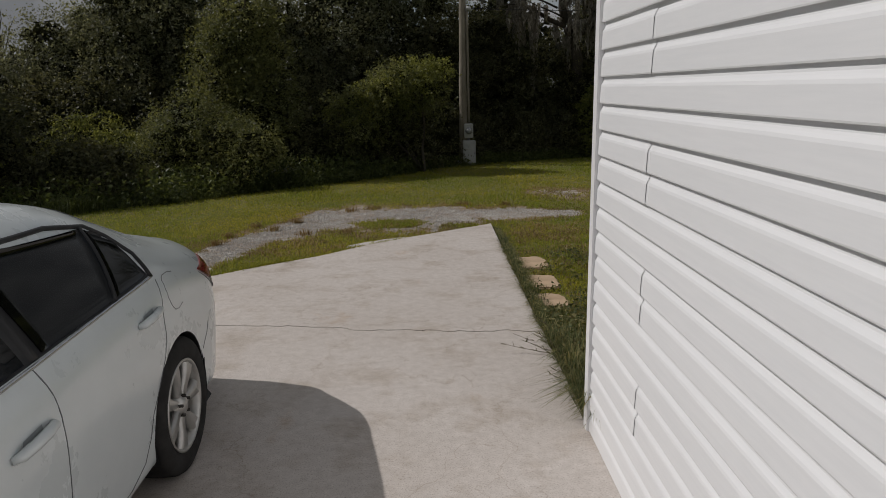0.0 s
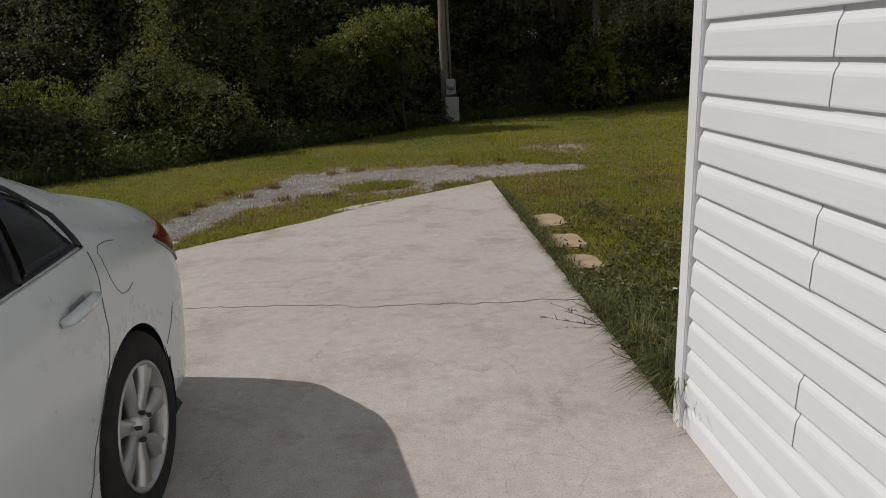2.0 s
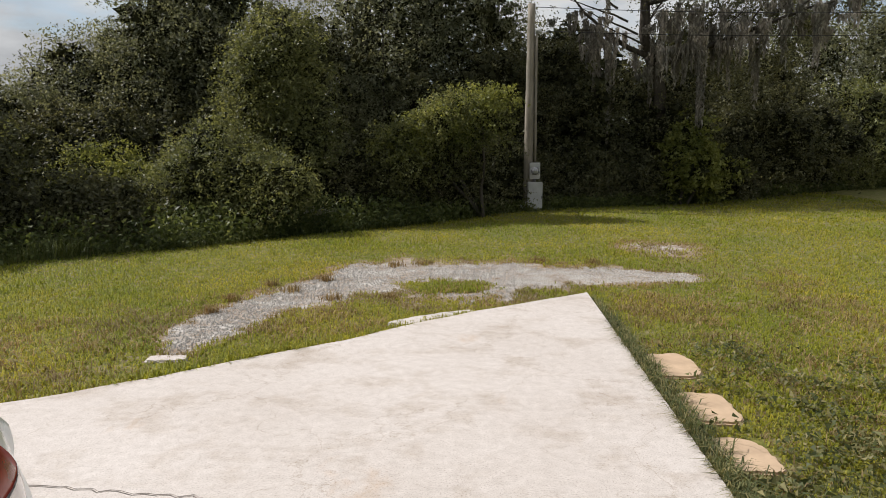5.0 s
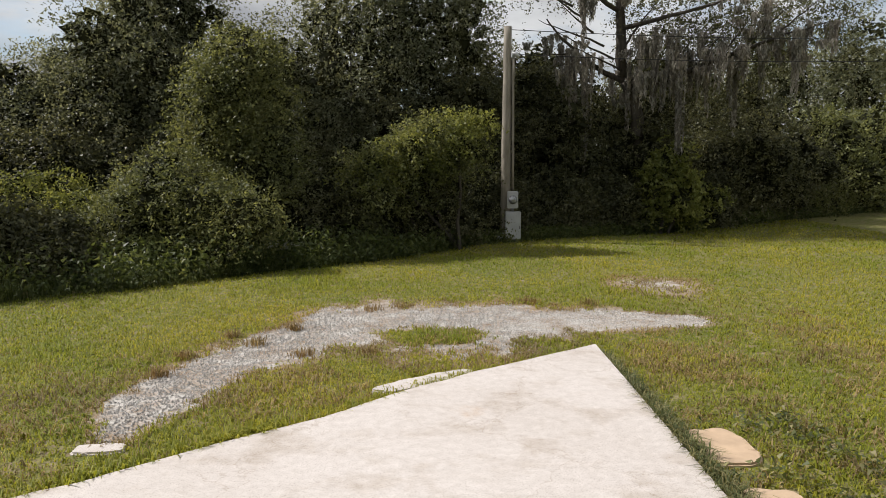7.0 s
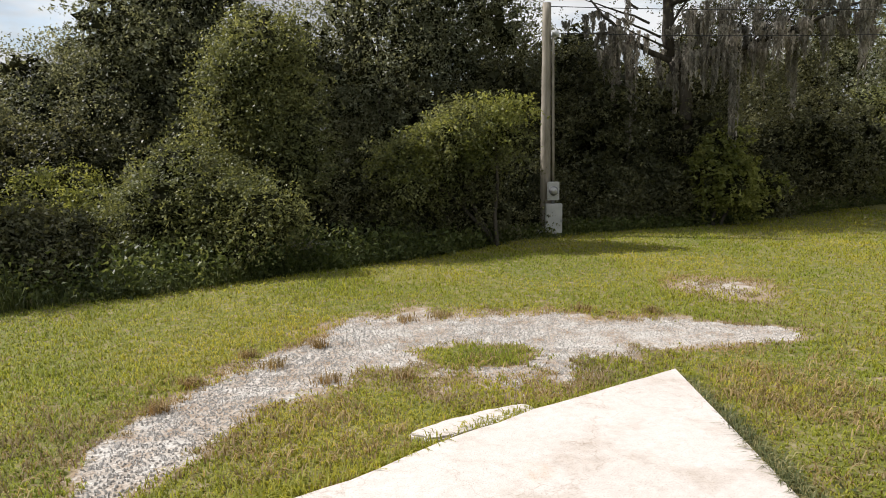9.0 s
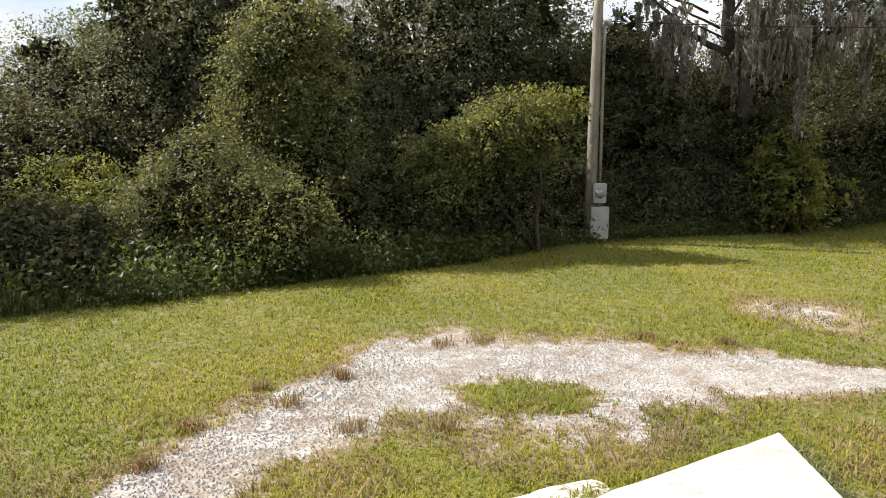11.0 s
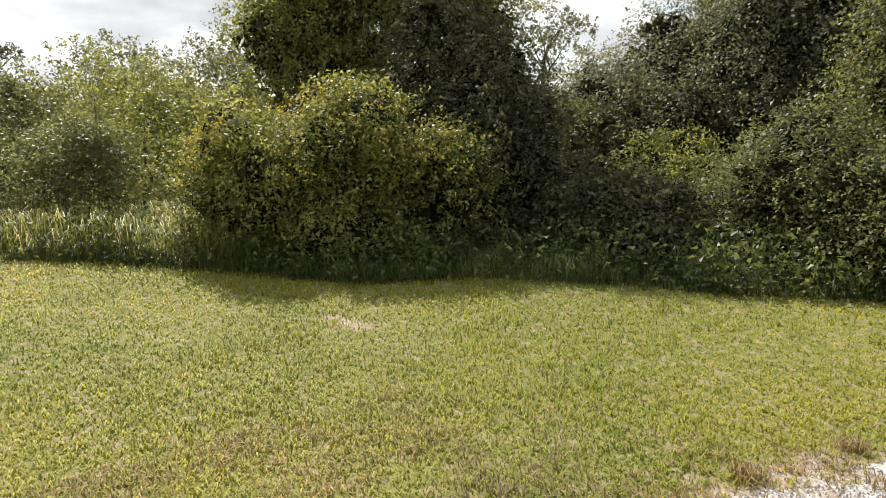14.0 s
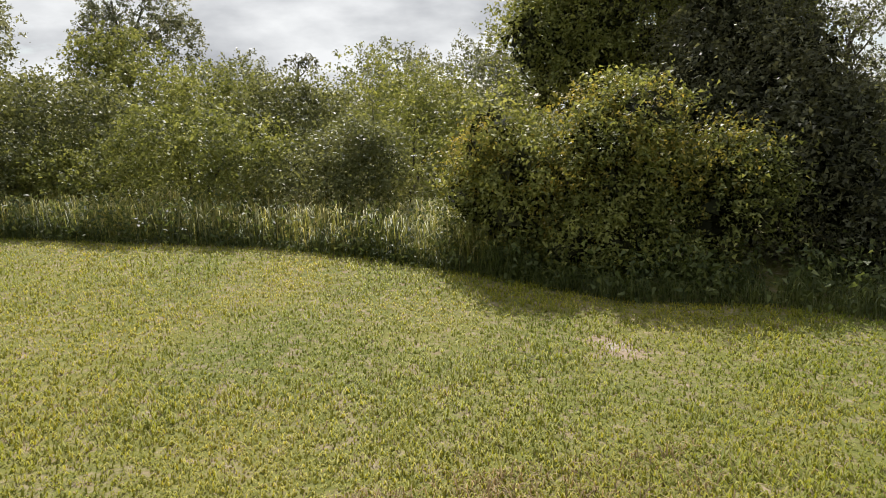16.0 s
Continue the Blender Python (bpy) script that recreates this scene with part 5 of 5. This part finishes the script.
def build_lawn():
    rng = np.random.default_rng(31)
    for name, n, h, w, lean, mat, lab in (
        ("lawn_grass", 1750000, 0.05, 0.0072, 1.5, LAWN, "short mown lawn grass, yellow-green"),
        ("dry_thatch", 150000, 0.03, 0.006, 2.2, DRY, "dry straw-coloured thatch in the lawn"),
    ):
        x, y = rng.uniform(-16, 9, n), rng.uniform(-2, 19, n)
        d = nearness(x, y)
        k = rng.uniform(size=n) < np.clip((3.0 / np.maximum(d, 0.1)) ** 1.45, 0, 1)
        x, y, d = x[k], y[k], d[k]
        k = lawn_mask(x, y, rng)
        x, y, d = x[k], y[k], d[k]
        patchy = 0.75 + 0.35 * ripple(x * 0.45 + 3, y * 0.45) + 0.15 * ripple(x * 1.7, y * 1.7 + 5)
        hh = h * rng.uniform(0.5, 1.3, len(x)) * np.clip(patchy, 0.65, 1.25) * (1 + 0.02 * d)
        stuff(name, blades(x, y, hh, w * (1 + 0.12 * d), lean, rng, 0.8), 5, mat, lab, "grass")
    # brown dry margin where the lawn wears out into the gravel
    x, y = rng.uniform(-4.4, 2.6, 300000), rng.uniform(3.6, 10, 300000)
    g = gravel_amount(x, y)
    k = (g > 0.03) & (g < 0.62) & (rng.uniform(size=len(x)) < np.clip(0.25 + 0.6 * ripple(x * 1.6 + 2, y * 1.6), 0, 0.8)) & ~on_drive(x, y)
    stuff("dry_margin", blades(x[k], y[k], rng.uniform(0.012, 0.05, k.sum()), 0.007, 1.9, rng), 5, BROWN, "brown worn grass along the gravel", "grass")
    # thin brown patches between the drive and the gravel, and beside the stepping stones
    x, y = rng.uniform(-5.5, 2.8, 200000), rng.uniform(1.2, 9.5, 200000)
    near = np.clip(1.25 - np.abs(y - 5.6 - 0.35 * x) / 1.6, 0, 1) + (x > 0.08) * np.clip(1.2 - np.abs(y - 3.2) / 2.2, 0, 1)
    k = (rng.uniform(size=len(x)) < near * np.clip(0.2 + 0.6 * ripple(x * 1.3 + 4, y * 1.5), 0, 0.6)) & lawn_mask(x, y, rng)
    stuff("dry_patches", blades(x[k], y[k], rng.uniform(0.03, 0.085, k.sum()), 0.008, 1.7, rng), 5, BROWN, "thin brown patches in the worn lawn", "grass")


build_lawn()


def tufts():
    rng = np.random.default_rng(41)
    # brown tufts round the gravel, singly countable
    for n, (x, y, r) in enumerate([(-3.0, 6.2, .11), (-3.5, 5.75, .10), (-2.05, 7.64, .12), (-1.7, 7.77, .14), (-2.5, 5.8, .12), (-2.75, 6.75, .07), (-3.3, 6.5, .09), (-1.9, 5.85, .10), (-0.2, 8.0, .12), (.5, 7.9, .1), (-3.5, 5.2, .08)]):
        t = thing("grass_tuft", "small brown tuft of dry grass on the gravel", "grass tuft", (x, y, gz(x, y)), "tufts on the gravel")
        k = 130
        px, py = x + rng.normal(size=k) * r * .5, y + rng.normal(size=k) * r * .5
        b = blades(px, py, rng.uniform(0.05, 0.12, k), 0.006, 1.0, rng) - np.array(t.location)
        ob = new("dry_tuft", blade_mesh("dry_tuft", b, [DRY if n % 3 else BROWN]))
        ob.parent = t
        ob["kind"] = "stuff"
    # long grass hanging over the drive beside the house corner
    k = 9000
    px, py = 0.04 + rng.uniform(0, 1, k) ** 1.7 * 1.0, 0.04 + rng.uniform(0, 1, k) ** 1.4 * 2.1
    rank = np.clip(1.25 - px * 0.6 - py * 0.42, 0.25, 1) * np.clip(0.8 + 0.5 * ripple(px * 2.5, py * 2.5), 0.35, 1.3)
    free = (np.abs(px - 1.03) > .2) | (np.abs(py - 1.84) > .18)
    stuff("long_grass", blades(px[free], py[free], (rng.uniform(0.10, 0.36, k) * rank)[free], 0.0065, 1.25, rng, 0.6), 5, MIXED, "long unmown grass beside the house corner", "grass")
    k = 22000
    px, py = rng.uniform(0.07, 1.7, k), 0.05 + rng.uniform(0, 1, k) ** 1.3 * 4.0
    lush = ripple(px * 1.7 + 2, py * 1.7) + 0.9 - 0.22 * py - 0.15 * px + rng.normal(size=k) * 0.3
    free = lush > 0.2
    for sx, sy, a, b in STONES:
        free &= (np.abs(px - sx) > a * 0.9) | (np.abs(py - sy) > b * 0.9)
    px, py, lush = px[free], py[free], lush[free]
    k = len(px)
    tall = rng.uniform(.01, 0.06, k) + 0.09 * rng.uniform(0, 1, k) * np.clip(lush, 0, 1.3)
    stuff("clover_weeds", leaves(np.stack([px, py, ground_z(px, py) + tall], 1), unit(rng.normal(size=(k, 3)) + np.array([0, 0, 1.2])), 0.034, rng, 0.1, 0.45), 3, MIXED, "low leafy weeds in the lawn by the house", "weeds")
    # ragged grass along the drive edge
    e = np.array(EDGE[:8])
    k = 7000
    i = rng.integers(0, len(e) - 1, k)
    t = rng.uniform(0, 1, k)
    px = e[i, 0] + t * (e[i + 1, 0] - e[i, 0]) + rng.normal(size=k) * .02 - .01
    py = e[i, 1] + t * (e[i + 1, 1] - e[i, 1]) + np.abs(rng.normal(size=k)) * .09 + .01
    keep = rng.uniform(size=k) < np.clip(0.55 + 0.6 * np.sin(px * 7) * np.sin(px * 2.3 + 1), 0.15, 1)
    stuff("edge_grass", blades(px[keep], py[keep], rng.uniform(.04, .12, keep.sum()), .008, 1.2, rng), 5, LAWN, "ragged grass along the edge of the drive", "grass")
    k = 5500
    px, py = np.full(k, .045) + np.abs(rng.normal(size=k)) * .05, rng.uniform(1.5, 5.7, k)
    stuff("edge_grass", blades(px, py, rng.uniform(.04, .13, k), .007, 1.4, rng), 5, MIXED, "grass along the straight edge of the drive", "grass")
    # the seeded stalk that lies over the concrete
    t = thing("weed_stalk", "dark dry weed stalks bent over the concrete", "weed", (0.1, 0.95, -0.04))
    pieces = []
    r2 = random.Random(8)
    for j in range(13):
        a = Vector((r2.uniform(-.02, .12), r2.uniform(-.55, .3), 0))
        b = a + Vector((-r2.uniform(.10, .28) - (.22 if j < 2 else 0), r2.uniform(-.1, .25), r2.uniform(.06, .2)))
        pts, rad = limb(a, b, .003, .001, 90 + j, .3, 7)
        pieces.append(tube(pts, rad, 5))
        for m in range(9):
            p = pts[r2.randrange(3, 7)]
            pieces.append(tube([p, p + Vector((r2.uniform(-.05, .01), r2.uniform(-.04, .04), r2.uniform(0, .03)))], [.003, .001], 4))
    mesh_object("stalk", *joined(pieces), plain("dark_dry_stalk", (.13, .11, .06), .9, vary=.4), t)


tufts()


def wild_flowers():
    for n, (x, y, h) in enumerate([(0.52, 1.28, .15), (0.72, 1.34, .15), (0.95, 0.95, .12)]):
        t = thing("wild_flower", "tiny white wild flower in the long grass", "flower", (x, y, gz(x, y)), "white wild flowers")
        mesh_object("stem", *tube([(0, 0, 0), (.005, 0, h * .5), (0, .004, h)], [.002, .0018, .0015], 5), WEED, t)
        for k in range(5):
            a = 2 * math.pi * k / 5 + n
            c, s = math.cos(a), math.sin(a)
            vs = [(0, 0, h), (.009 * c - .006 * s, .009 * s + .006 * c, h + .003), (.02 * c, .02 * s, h + .001), (.009 * c + .006 * s, .009 * s - .006 * c, h + .003)]
            mesh_object("petal", vs, [(0, 1, 2, 3)], TRIM_WHITE, t)


wild_flowers()


def pebbles():
    rng = np.random.default_rng(51)
    n = 60000
    x, y = rng.uniform(-4.0, 1.9, n), rng.uniform(3.8, 8.6, n)
    k = gravel_amount(x, y) > rng.uniform(0.3, 0.85, n)
    x, y = x[k], y[k]
    m = len(x)
    s = 0.007 * rng.uniform(0.5, 1.5, m)[:, None]
    c = np.stack([x, y, ground_z(x, y) + 0.004 + 0.0 * x], 1)
    a = rng.uniform(0, 6.28, m)
    corners = [c + s * np.stack([np.cos(a + q), np.sin(a + q), np.full(m, -.4)], 1) * rng.uniform(.7, 1.3, (m, 1)) for q in (0, 1.57, 3.14, 4.71)]
    top = c + s * np.stack([0.3 * np.cos(a), 0.3 * np.sin(a), np.full(m, .9)], 1)
    v = np.concatenate([np.stack([corners[i], corners[(i + 1) % 4], top], 1) for i in range(4)], 1).reshape(-1, 3)
    me = fast_mesh("gravel_stones", v, 3, [PEBBLE])
    tagged(new("gravel_stones", me), "loose pale gravel stones on the worn arc", "gravel", kind="stuff")


pebbles()


def palm_fronds():
    for n, (x, y, lab) in enumerate([(-9.3, 13.0, "pale dry palmetto frond in the gap of the trees"), (-3.9, 11.3, "dead fan palm fronds at the foot of the woods")]):
        t = thing("palm_frond", lab, "palm", (x, y, gz(x, y)))
        r2 = random.Random(n)
        pieces = []
        for j in range(11):
            a = radians(-70 + 140 * j / 10)
            e = Vector((math.sin(a) * .45, -.1, .28 + math.cos(a) * .35 * (1 if n == 0 else .4)))
            b = Vector((0, 0, .2))
            sd = Vector((math.cos(a), 0, -math.sin(a))) * .018
            m = b.lerp(e, .5) + Vector((0, -.03, .03))
            vs = [b, m - sd, e, m + sd, m + Vector((0, .008, 0))]
            pieces.append((vs, [(0, 1, 4), (1, 2, 4), (2, 3, 4), (3, 0, 4)]))
        pieces.append(tube([(0, 0, -.02), (0, 0, .2)], [.012, .008], 6))
        mesh_object("frond", *joined(pieces), PALM, t)


palm_fronds()
